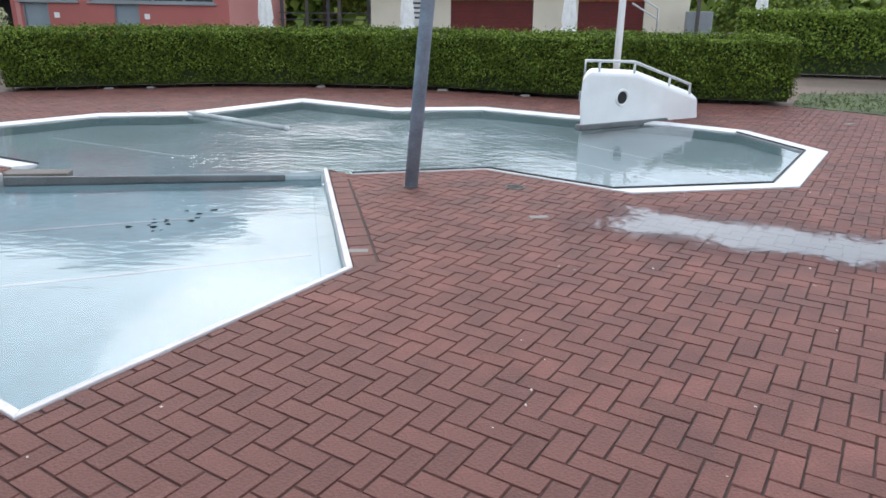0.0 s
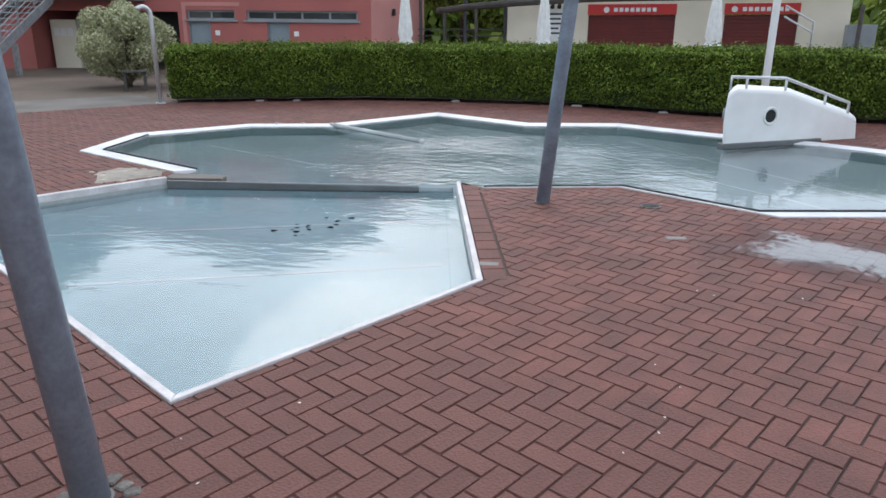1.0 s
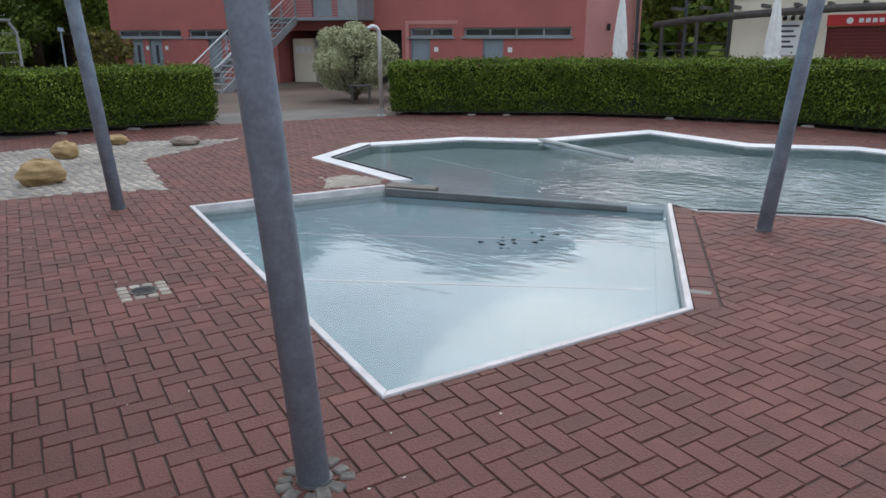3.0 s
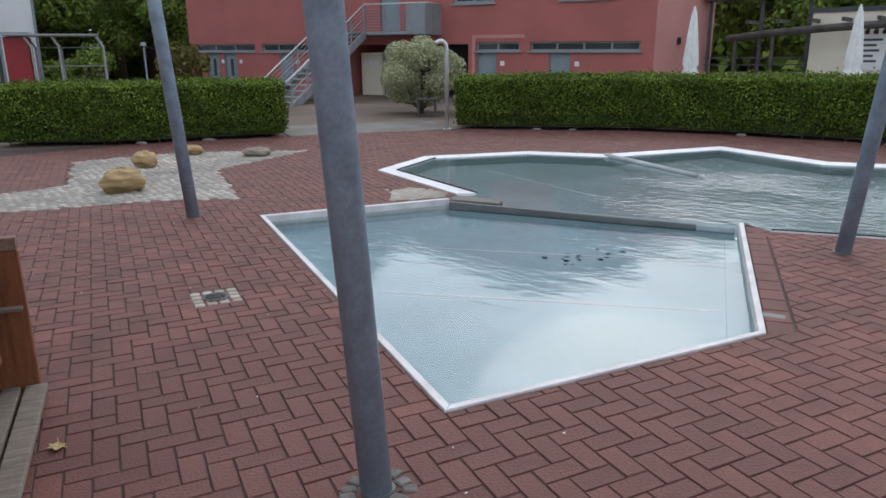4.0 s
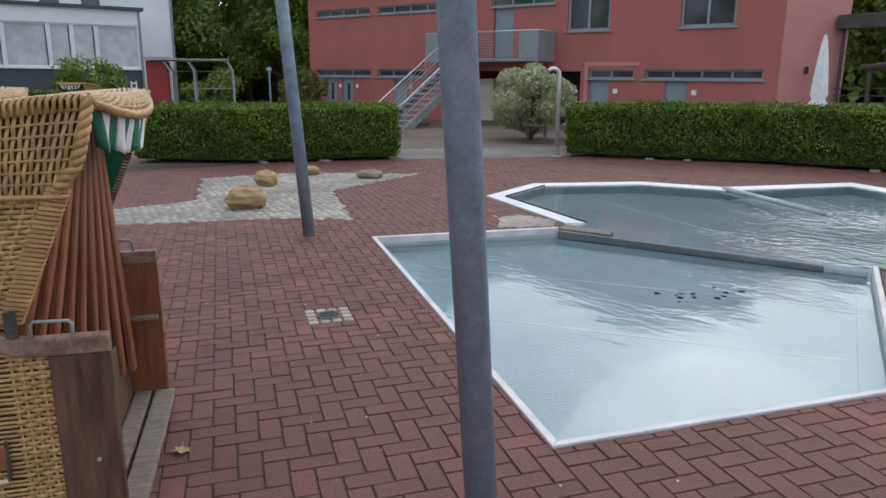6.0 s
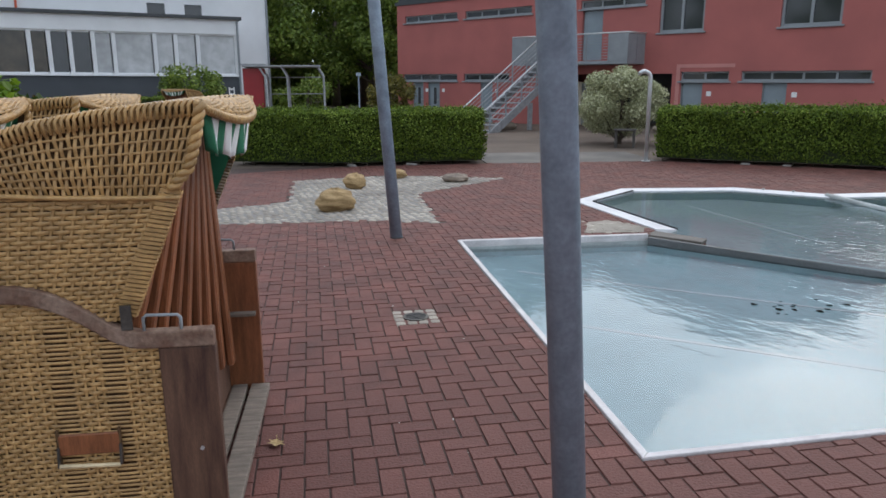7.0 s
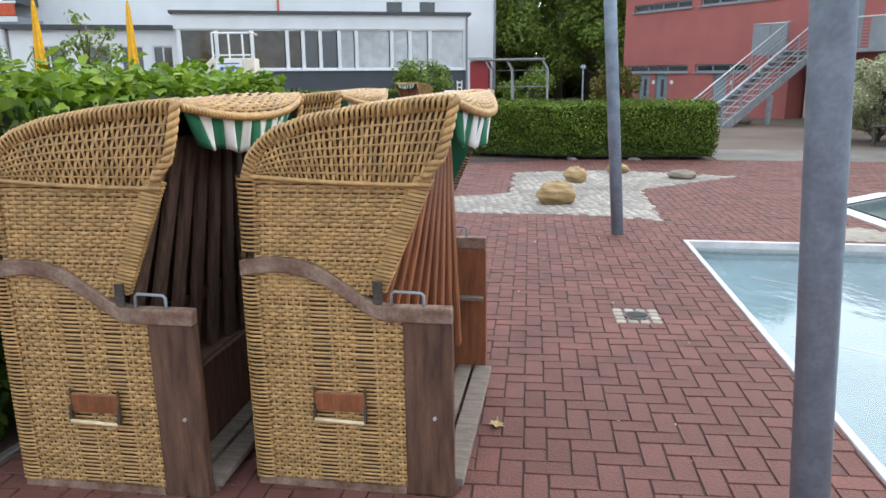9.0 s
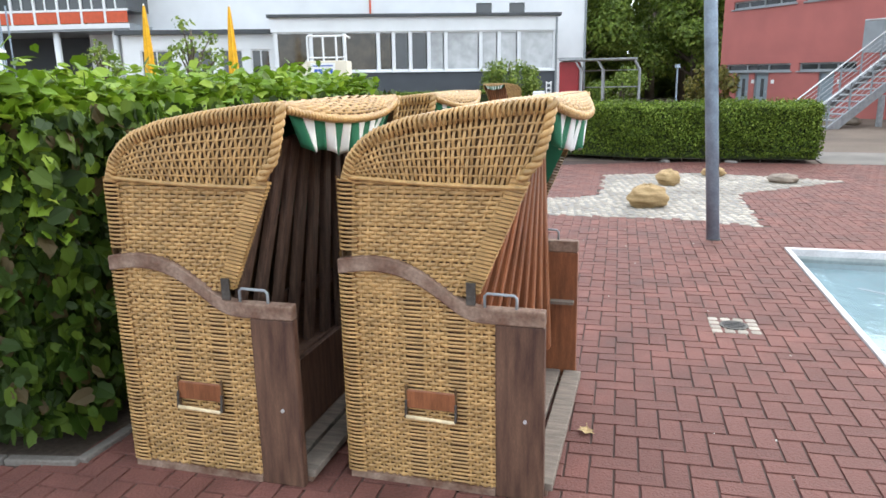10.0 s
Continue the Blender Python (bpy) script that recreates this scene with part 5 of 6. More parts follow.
pf = thing("viewing_platform", "white viewing platform with stair, railing and blue sign", "platform", pose(-20.3, 3.0, 0, 0, 0, 72))
part("platform_body", Geo().box((-0.45, 0, -0.02), (0.62, 1.0, 2.22), 0.015), M_CREAM, pf)
for x in (-0.42, 0.0, 0.35, 0.6):
    part("rail_post", Geo().tube([(x, 0.02, 2.2), (x, 0.02, 2.86)], 0.028, 6), M_WHITE, pf)
part("rail", Geo().tube([(-0.42, 0.02, 2.86), (0.6, 0.02, 2.86), (0.6, 0.95, 2.86)], 0.028, 6), M_WHITE, pf)
part("rail", Geo().tube([(-0.42, 0.02, 2.3), (0.6, 0.02, 2.3)], 0.02, 6), M_WHITE, pf)
part("stair_side", Geo().add([(-0.45, 0, 2.25), (-1.9, 0, 0.9), (-1.9, 0, 0.5), (-0.45, 0, 1.8), (-0.45, 0.08, 2.25), (-1.9, 0.08, 0.9), (-1.9, 0.08, 0.5), (-0.45, 0.08, 1.8)], [(0, 1, 2, 3), (7, 6, 5, 4), (0, 4, 5, 1), (1, 5, 6, 2), (2, 6, 7, 3), (3, 7, 4, 0)]), M_CREAM, pf)
sgn = part("sign", Geo().box((-0.36, -0.03, 1.55), (0.30, -0.004, 2.16)), M_WHITE, pf, "white sign with two blue squares")
for x in (-0.26, 0.02):
    part("blue_square", Geo().box((x, -0.038, 1.78), (x + 0.22, -0.032, 2.0)), M_BLUE, sgn)
    part("white_mark", Geo().add([(x + 0.04, -0.041, 1.82), (x + 0.18, -0.041, 1.82), (x + 0.15, -0.041, 1.9), (x + 0.1, -0.041, 1.96)], [(0, 1, 2, 3)]), M_WHITE, sgn)
part("text_bar", Geo().box((-0.3, -0.036, 2.07), (0.24, -0.032, 2.10)), M_BLUE, sgn)

shw = thing("shower_column", "stainless outdoor shower pipe with bent head", "shower", pose(-8.62, 13.02, 0, 0, 0, 60))
arc = [(0, 0, 0), (0, 0, 1.62)] + [(-0.14 + 0.14 * math.cos(a), 0, 1.66 + 0.14 * math.sin(a)) for a in np.linspace(0, 2.5, 9)]
part("pipe", Geo().tube(arc, 0.042, 14), M_STEEL, shw, smooth=True)
part("foot_plate", Geo().tube([(0, 0, 0), (0, 0, 0.02)], 0.09, 18), M_STEEL, shw)
seat = thing("bench", "small dark timber bench under the variegated bush", "bench", pose(-10.95, 15.7, -0.02, 0, 0, 30))
part("seat_board", Geo().box((-0.28, -0.15, 0.42), (0.28, 0.15, 0.47), 0.01), M_BEAM, seat)
for x in (-0.22, 0.22):
    part("leg", Geo().box((x - 0.03, -0.12, 0), (x + 0.03, 0.14, 0.419)), M_BEAM, seat)
lamp = thing("path_lamp", "slim grey path lamp with pale head", "lamp", pose(-19.5, 13.6, -0.02))
part("post", Geo().tube([(0, 0, 0), (0, 0, 1.9)], 0.025, 8), M_GALV, lamp)
part("lamp_head", Geo().tube([(0, 0, 1.9), (0, 0, 2.0)], [0.085, 0.07], 12), M_GALV, lamp)
pylon = thing("speaker_mast", "lattice mast with white horn loudspeakers", "mast", pose(-18.8, -4.2, -0.02))
for dx, dy in ((0, 0), (0.2, 0), (0.1, 0.17)):
    part("mast_tube", Geo().tube([(dx, dy, 0), (dx, dy, 3.4)], 0.018, 6), M_GALV, pylon)
for s in (-0.2, 0.4):
    part("horn", Geo().tube([(s * 0.4 + 0.1, 0, 2.45), (s * 1.3, -0.25, 2.45)], [0.05, 0.17], 14), M_WHITE, pylon)

# ---------------------------------------------------------------- boulders on the cobbled patch


def boulder(x, y, sx, sy, sz, turn, material, label, seed):
    rs = np.random.RandomState(seed)
    ph = rs.uniform(0, 6, 6)
    th = thing("boulder", label, "boulder", pose(x, y, 0, 0, 0, turn), "patch boulders")

    def f(u, v):
        a, b = 2 * math.pi * u, math.pi * v
        r = 1 + 0.10 * math.sin(3 * a + ph[0]) * math.sin(b) + 0.08 * math.sin(5 * a + 4 * b + ph[1]) + 0.05 * math.sin(9 * b + 2 * a + ph[2]) + 0.03 * math.sin(17 * b + ph[3])
        return (sx * r * math.cos(a) * math.sin(b), sy * r * math.sin(a) * math.sin(b), sz * 0.8 - sz * r * math.cos(b))

    part("rock", Geo().grid(f, 28, 18), material, th, smooth=True)


boulder(-8.16, 5.12, 0.24, 0.18, 0.155, 60, M_ROCK, "striped ochre sandstone boulder on the cobbles", 1)
boulder(-9.64, 6.48, 0.18, 0.16, 0.13, 10, M_ROCK, "cracked ochre sandstone boulder on the cobbles", 2)
boulder(-10.19, 7.72, 0.18, 0.14, 0.085, 50, M_ROCK, "small ochre boulder on the cobbles", 3)
boulder(-9.10, 8.12, 0.22, 0.13, 0.075, 55, M_GREYROCK, "flat grey-brown boulder on the cobbles", 4)

# ---------------------------------------------------------------- wicker beach chairs


def curve(pts, t):
    """A point on a polyline by its share of length."""
    d = [math.dist(a, b) for a, b in zip(pts, pts[1:])]
    s = max(0, min(1, t)) * sum(d)
    for a, b, k in zip(pts, pts[1:], d):
        if s <= k or b is pts[-1]:
            f = min(1, s / k)
            return tuple(x + (y - x) * f for x, y in zip(a, b))
        s -= k


def weave(fn, na, nb, width, amp, clip=None, stakes=True, bands=(), stake=0.0045):
    """Woven strands: nb strands along a that pass over and under na stakes. fn(a, b) gives a point and an outward normal."""
    g = Geo()
    for j in range(nb):
        b0 = (j + 0.5) / nb
        run = []
        wob = random.uniform(-0.12, 0.12) / nb
        for k in range(2 * na + 1):
            a = k / (2 * na)
            if clip and not clip(a, b0):
                continue
            off = amp * math.cos(math.pi * k / 2 + math.pi * j)
            w = width * (1.0 - 0.12 * abs(math.sin(math.pi * k / 2)))
            if any(p < a < q for p, q in bands):
                off, w = 0.001 + 0.002 * (j % 2), width * 0.66
            p0, n0 = fn(a, b0 + wob)
            up = (Vector(fn(a, min(1, b0 + 0.01))[0]) - Vector(fn(a, max(0, b0 - 0.01))[0])).normalized()
            p, nn = Vector(p0), Vector(n0)
            run.append((p + nn * (off - 0.002) - up * w / 2, p + nn * (off + 0.003), p + nn * (off - 0.002) + up * w / 2))
        if len(run) > 1:
            vs = [v for r in run for v in r]
            fs = []
            for i in range(len(run) - 1):
                fs += [(3 * i, 3 * i + 3, 3 * i + 4, 3 * i + 1), (3 * i + 1, 3 * i + 4, 3 * i + 5, 3 * i + 2)]
            g.add(vs, fs)
    if stakes:
        for i in range(na + 1):
            a = i / na
            run = []
            if any(p < a < q for p, q in bands):
                continue
            for k in range(13):
                b0 = k / 12
                if clip and not clip(a, b0):
                    continue
                p0, n0 = fn(a, b0)
                q0 = fn(min(1, a + 0.01), b0)[0]
                r0 = fn(max(0, a - 0.01), b0)[0]
                side = (Vector(q0) - Vector(r0)).normalized()
                p, nn = Vector(p0) + Vector(n0) * 0.001, Vector(n0)
                run.append((p - side * stake, p + nn * 0.003, p + side * stake))
            if len(run) > 1:
                g.add([v for r in run for v in r], [f for i2 in range(len(run) - 1) for f in ((3 * i2, 3 * i2 + 1, 3 * i2 + 4, 3 * i2 + 3), (3 * i2 + 1, 3 * i2 + 2, 3 * i2 + 5, 3 * i2 + 4))])
    return g


K_W = 1.20
ARM_KEYS = [(-0.01, 0.925), (0.12, 0.945), (0.24, 0.932), (0.36, 0.875), (0.46, 0.795), (0.51, 0.765), (0.79, 0.765)]
_x = np.linspace(-0.01, 0.79, 33)
_z = np.interp(_x, *zip(*ARM_KEYS))
_z[2:-2] = sum(np.roll(_z, k) for k in (-2, -1, 0, 1, 2))[2:-2] / 5
ARM = [(float(a), float(b)) for a, b in zip(_x, _z)]
TOPC = [(0.025, 1.24), (0.05, 1.31), (0.10, 1.365), (0.16, 1.405), (0.28, 1.445), (0.48, 1.478), (0.67, 1.50), (0.81, 1.51)]


def arm_z(s):
    for (a, c), (b, d) in zip(ARM, ARM[1:]):
        if s <= b:
            return c + (d - c) * (s - a) / (b - a)
    return ARM[-1][1]


def braid(g, pts, r, turns):
    n = turns * 8
    for ph in (0, math.pi):
        path = []
        for i in range(n + 1):
            p = Vector(curve(pts, i / n))
            q = Vector(curve(pts, min(1, i / n + 0.02))) - Vector(curve(pts, max(0, i / n - 0.02)))
            q.normalize()
            o = q.orthogonal().normalized()
            o2 = q.cross(o)
            a = 2 * math.pi * turns * i / n + ph
            path.append(p + (o * math.cos(a) + o2 * math.sin(a)) * r * 0.7)
        g.tube(path, r, 6)
    return g


def beach_chair(label):
    th = thing("beach_chair", label, "beach chair", group="hooded wicker beach chairs")
    for side in (0, 1):
        y0 = 0.0 if side == 0 else K_W
        sg = -1.0 if side == 0 else 1.0

        def low(a, b, y0=y0, sg=sg):
            return (0.045 + 0.56 * a + 0.012 * (1 - b), y0, 0.03 + 0.90 * b), (0, sg, 0)

        def mid(a, b, y0=y0, sg=sg):
            z = 0.80 + 0.44 * b
            s0 = 0.04 + 0.025 * b
            s1 = 0.50 + 0.185 * b
            return (s0 + (s1 - s0) * a, y0 - sg * 0.004, z), (0, sg, 0)

        def hood(a, b, y0=y0, sg=sg):
            t0 = curve(TOPC, a)
            c0 = (0.03 + 0.69 * a, 1.243 - 0.008 * math.sin(math.pi * a) - 0.030 * a)
            return (c0[0] + (t0[0] - c0[0]) * b, y0 + sg * 0.012 * math.sin(math.pi * b), c0[1] + (t0[1] - c0[1]) * b), (0, sg, 0.15)

        sp = part("side_panel", weave(low, 20, 56, 0.0155, 0.0072, lambda a, b: 0.03 + 0.90 * b < arm_z(0.045 + 0.56 * a) - 0.02, bands=((0.36, 0.48), (0.66, 0.78))), M_WICKER, th, "woven wicker side", True)

        sp["kind"] = "stuff"
        # sheets added behind the weave, coloured like the shade in its gaps
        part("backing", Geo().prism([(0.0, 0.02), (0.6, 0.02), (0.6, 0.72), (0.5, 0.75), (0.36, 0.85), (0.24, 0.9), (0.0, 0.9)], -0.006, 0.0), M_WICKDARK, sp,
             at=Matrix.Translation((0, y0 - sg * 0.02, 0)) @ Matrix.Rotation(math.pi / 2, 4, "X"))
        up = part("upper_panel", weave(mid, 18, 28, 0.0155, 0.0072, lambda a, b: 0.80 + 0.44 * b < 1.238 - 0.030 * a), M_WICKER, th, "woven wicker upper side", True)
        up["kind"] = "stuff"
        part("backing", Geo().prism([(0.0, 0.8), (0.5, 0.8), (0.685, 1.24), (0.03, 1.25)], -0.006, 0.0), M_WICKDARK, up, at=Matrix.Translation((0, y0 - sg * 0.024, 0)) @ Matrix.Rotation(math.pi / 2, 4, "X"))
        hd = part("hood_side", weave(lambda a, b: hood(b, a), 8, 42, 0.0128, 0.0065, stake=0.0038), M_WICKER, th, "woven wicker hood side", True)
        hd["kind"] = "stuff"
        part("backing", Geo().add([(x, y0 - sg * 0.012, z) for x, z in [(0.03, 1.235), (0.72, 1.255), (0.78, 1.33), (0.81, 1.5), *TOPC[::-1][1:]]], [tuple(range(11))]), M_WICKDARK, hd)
        # wrapped borders
        g = Geo()
        for k in range(46):
            t0, t1 = k / 46, (k + 0.5) / 46
            p, q = curve(TOPC, t0), curve(TOPC, t1)
            inw = (0.042 * (1 - t0) ** 3, -0.042)
            g.tube([(p[0] + inw[0], y0 + sg * 0.014, p[1] + inw[1] * min(1, 0.4 + 2 * t0)), (p[0] + 0.002, y0 + sg * 0.017, p[1] - 0.004), (q[0], y0 + sg * 0.004, q[1] + 0.008), (q[0] + 0.003, y0 - sg * 0.03, q[1] + 0.006)], 0.0062, 5)
        # cord along the seam between hood and side
        g.tube([(hood(k / 16, 0)[0][0], y0 + sg * (0.011 + 0.002 * math.sin(k * 2.4)), hood(k / 16, 0)[0][2] - 0.002) for k in range(17)], 0.0085, 7)
        part("top_border", g, M_WICKER, th, "wrapped wicker border", True)["kind"] = "stuff"
        g = Geo()
        for k in range(30):
            f = k / 30
            s, z = 0.515 + 0.185 * f, 0.82 + 0.42 * f
            g.add([(s - 0.035, y0 + sg * 0.008, z + 0.005), (s + 0.03, y0 + sg * 0.008, z - 0.006), (s + 0.033, y0 + sg * 0.008, z + 0.004), (s - 0.032, y0 + sg * 0.008, z + 0.0165), (s - 0.035, y0 - sg * 0.02, z + 0.005), (s + 0.033, y0 - sg * 0.02, z - 0.006), (s + 0.033, y0 - sg * 0.02, z + 0.004), (s - 0.032, y0 - sg * 0.02, z + 0.0165)],
                  [(0, 1, 2, 3), (1, 5, 6, 2), (0, 4, 5, 1), (3, 2, 6, 7)])
        part("front_border", g, M_WICKER, th, "flat wrapped wicker border")["kind"] = "stuff"
        part("braid", braid(Geo(), [(0.700, y0 + sg * 0.014, 1.240), (0.760, y0 + sg * 0.018, 1.31), (0.79, y0 + sg * 0.018, 1.41), (0.808, y0 + sg * 0.012, 1.51)], 0.0125, 5), M_WICKER, th, "twisted wicker edge", True)
        g = Geo()
        for k in range(54):
            z = 0.03 + k * 0.0165
            if z < 0.9:
                g.tube([(0.068 - 0.014 * z, y0 + sg * 0.006, z), (0.03 - 0.014 * z, y0 + sg * 0.011, z + 0.001), (-0.006, y0 + sg * 0.006, z + 0.002), (-0.016, y0 - sg * 0.012, z + 0.002), (-0.014, y0 - sg * 0.05, z)], 0.0052, 5)
        for k in range(17):
            z = 0.96 + k * 0.0165
            g.tube([(0.072, y0 + sg * 0.004, z), (0.03, y0 + sg * 0.010, z + 0.001), (0.004 + 0.02 * (z - 0.96), y0 + sg * 0.004, z + 0.002), (-0.004, y0 - sg * 0.012, z + 0.002), (-0.004, y0 - sg * 0.05, z)], 0.0050, 5)
        part("back_border", g, M_WICKER, th, "wrapped corner", True)["kind"] = "stuff"
        # timber
        g = Geo()
        lower = [(a, b - 0.06) for a, b in ARM]
        n = len(ARM)
        ya, yb = (y0 - 0.02, y0 + 0.03) if side == 0 else (y0 - 0.03, y0 + 0.02)
        vs = [(a, ya, b) for a, b in ARM] + [(a, ya, b) for a, b in lower] + [(a, yb, b) for a, b in ARM] + [(a, yb, b) for a, b in lower]
        fs = []
        for i in range(n - 1):
            fs += [(n + i, n + i + 1, i + 1, i), (2 * n + i, 2 * n + i + 1, 3 * n + i + 1, 3 * n + i), (i, i + 1, 2 * n + i + 1, 2 * n + i), (3 * n + i, 3 * n + i + 1, n + i + 1, n + i)]
        fs += [(0, 2 * n, 3 * n, n), (n - 1, 2 * n - 1, 4 * n - 1, 3 * n - 1)]
        g.add(vs, fs)
        soften(part("arm_board", g, M_WOODGREY, th, "weathered curved arm board"), 0.006)
        ya, yb = (y0 - 0.012, y0 + 0.03) if side == 0 else (y0 - 0.03, y0 + 0.012)
        # far board gets a brighter red-brown that stands for its lit inner face
        soften(part("side_post", Geo().box((0.605, ya, 0.0), (0.79, yb, 0.704)), M_WOODDARK if side == 0 else M_WOODRED, th, "dark stained side board" if side == 0 else "red-brown side board, brighter for its lit inner face"), 0.007)
        part("bottom_board", Geo().box((0.0, y0 - 0.012 if side == 0 else y0 - 0.02, 0.0), (0.604, y0 + 0.02 if side == 0 else y0 + 0.012, 0.028)), M_WOODGREY, th)
        hl = Geo().tube([(0.565, y0, 0.76), (0.565, y0, 0.808), (0.575, y0, 0.818), (0.675, y0, 0.815), (0.685, y0, 0.805), (0.685, y0, 0.76)], 0.006, 6)
        part("handle", hl, M_GREYFRAME, th, "bent grey steel handle", True)
        part("bracket", Geo().box((0.50, y0 + sg * 0.014, 0.775), (0.535, y0 + sg * 0.022, 0.86), m=None), M_IRON, th, "iron hood bracket")
        pl = part("grip_plate", Geo().box((0.25, y0 + sg * 0.010 - 0.006, 0.335), (0.455, y0 + sg * 0.010 + 0.006, 0.412), 0.004), M_WOODRED, th, "red-brown grip board")
        part("grip_rod", Geo().tube([(0.255, y0 + sg * 0.03, 0.306), (0.45, y0 + sg * 0.03, 0.299)], 0.0075, 8), M_CANE, pl, "pale cane rod", True)
        for gx in (0.252, 0.453):
            part("rod_strap", Geo().tube([(gx, y0 + sg * 0.02, 0.37), (gx, y0 + sg * 0.03, 0.30)], 0.005, 6), M_IRON, pl)
        for x in (0.252, 0.452):
            part("grip_post", Geo().tube([(x, y0 + sg * 0.012, 0.30), (x, y0 + sg * 0.012, 0.43)], 0.006, 5), M_WICKDARK, pl)
        part("bolt", Geo().tube([(0.72, y0 + sg * 0.01, 0.33), (0.72, y0 + sg * 0.02, 0.33)], 0.007, 8), M_STEEL, th)
    # lining
    part("lining", Geo().add([(0.55, K_W - 0.03, 0.9), (0.70, K_W - 0.03, 1.22), (0.80, K_W - 0.03, 1.48), (0.1, K_W - 0.03, 1.36), (0.05, K_W - 0.03, 0.9)], [(0, 1, 2, 3, 4)]), M_GREEN, th, "green cloth lining")
    # hood top and front lip
    def top(a, b):
        c = curve(TOPC, b)
        return (c[0], 0.01 + (K_W - 0.02) * a, c[1] + 0.012 * math.sin(math.pi * a)), (-0.2 * (1 - b), 0, 1)

    tp = part("hood_top", weave(top, 22, 34, 0.022, 0.005), M_WICKER, th, "woven wicker hood top", True)

    tp["kind"] = "stuff"
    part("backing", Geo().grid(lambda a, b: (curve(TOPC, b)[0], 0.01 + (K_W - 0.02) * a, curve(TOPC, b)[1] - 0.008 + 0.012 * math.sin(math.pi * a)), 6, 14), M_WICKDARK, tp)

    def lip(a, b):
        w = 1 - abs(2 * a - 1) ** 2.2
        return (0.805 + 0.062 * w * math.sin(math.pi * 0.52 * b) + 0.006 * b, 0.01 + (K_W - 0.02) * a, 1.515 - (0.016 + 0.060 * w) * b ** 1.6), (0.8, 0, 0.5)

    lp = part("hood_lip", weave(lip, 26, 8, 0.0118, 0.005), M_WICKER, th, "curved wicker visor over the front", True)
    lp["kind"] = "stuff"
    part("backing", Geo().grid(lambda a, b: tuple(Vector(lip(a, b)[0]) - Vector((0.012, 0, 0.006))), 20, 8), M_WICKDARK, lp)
    part("lip_braid", braid(Geo(), [tuple(Vector(lip(k / 20, 1)[0]) + Vector((0, 0, -0.008))) for k in range(21)], 0.010, 30), M_WICKER, th, "twisted wicker edge", True)
    # striped valance, cut in at both ends
    n_st = 15
    for k in range(n_st):

        def val(a, b, k=k):
            f = (k + a) / n_st
            y = 0.04 + (K_W - 0.08) * (f + b * 0.12 * (0.5 - f) / 0.5)
            p = lip(f, 0.97)[0]
            sway = math.sin(f * 31) * 0.016 * b + math.sin(f * 13 + 1) * 0.01 * b
            return (p[0] - 0.012 + sway - 0.03 * b, y, p[2] - 0.012 - b * (0.142 + 0.010 * math.sin(f * 25)))

        st = part("valance_stripe", Geo().grid(val, 4, 6), M_GREEN if k % 2 == 0 else M_WHITECLOTH, th, "green cloth stripe" if k % 2 == 0 else "white cloth stripe", True)
        md = st.modifiers.new("thick", "SOLIDIFY")
        md.thickness = 0.002
    # slatted front grille
    for k in range(9):
        f = k / 8
        y = 0.035 + 0.985 * f
        a, b = Vector((0.43 + 0.225 * f, y, 0.44 - 0.225 * f)), Vector((0.70 - 0.094 * f, y, 1.38))
        g = Geo()
        m = Matrix.Translation(a) @ Matrix.Rotation(math.atan2(b.x - a.x, b.z - a.z), 4, "Y")
        g.box((-0.016, 0.006, 0.0), (0.016, 0.075, (b - a).length), 0.007, m)
        part("grille_slat", g, M_WOODRED, th)
    for z in (0.62, 1.24):
        f0 = (z - 0.44) / 0.94
        s0, s1 = 0.43 + 0.27 * f0 - 0.035, 0.645 - 0.04 * f0 - 0.035
        part("grille_rail", Geo().add([(s0, 0.04, z), (s1, K_W - 0.04, z), (s1, K_W - 0.04, z + 0.06), (s0, 0.04, z + 0.06), (s0 + 0.02, 0.04, z), (s1 + 0.02, K_W - 0.04, z), (s1 + 0.02, K_W - 0.04, z + 0.06), (s0 + 0.02, 0.04, z + 0.06)],
                                      [(0, 1, 2, 3), (7, 6, 5, 4), (0, 4, 5, 1), (3, 2, 6, 7), (0, 3, 7, 4), (1, 5, 6, 2)]), M_WOODDARK, th)
    # floor, seat and front planks
    part("floor_board", Geo().box((0.02, 0.03, 0.03), (0.64, K_W - 0.03, 0.05)), M_WOODDARK, th)
    part("seat_front", Geo().box((0.60, 0.035, 0.05), (0.625, K_W - 0.035, 0.40), 0.004), M_WOODDARK, th)
    part("seat_board", Geo().box((0.03, 0.035, 0.38), (0.599, K_W - 0.035, 0.41), 0.004), M_WOODDARK, th)
    for a, b in ((0.635, 0.71), (0.728, 0.82)):
        soften(part("front_plank", Geo().box((a, 0.032, 0.026), (b, K_W - 0.032, 0.058)), M_PLANK, th, "silvered front plank"), 0.004)
    for y in (0.04, K_W - 0.09):
        part("front_bearer", Geo().box((0.635, y, 0.0), (0.80, y + 0.05, 0.025)), M_WOODGREY, th)
    # back
    bk = part("back_panel", weave(lambda a, b: ((-0.005 + 0.0 * b, 0.01 + (K_W - 0.02) * a, 0.03 + 1.21 * b), (-1, 0, 0)), 20, 46, 0.02, 0.005), M_WICKER, th, "woven wicker back", True)
    bk["kind"] = "stuff"
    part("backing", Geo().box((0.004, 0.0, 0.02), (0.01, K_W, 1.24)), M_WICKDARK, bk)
    part("inner_ledge", Geo().box((0.64, K_W - 0.075, 0.435), (0.775, K_W - 0.031, 0.45)), M_PLANK, th, "small pale ledge")
    return th


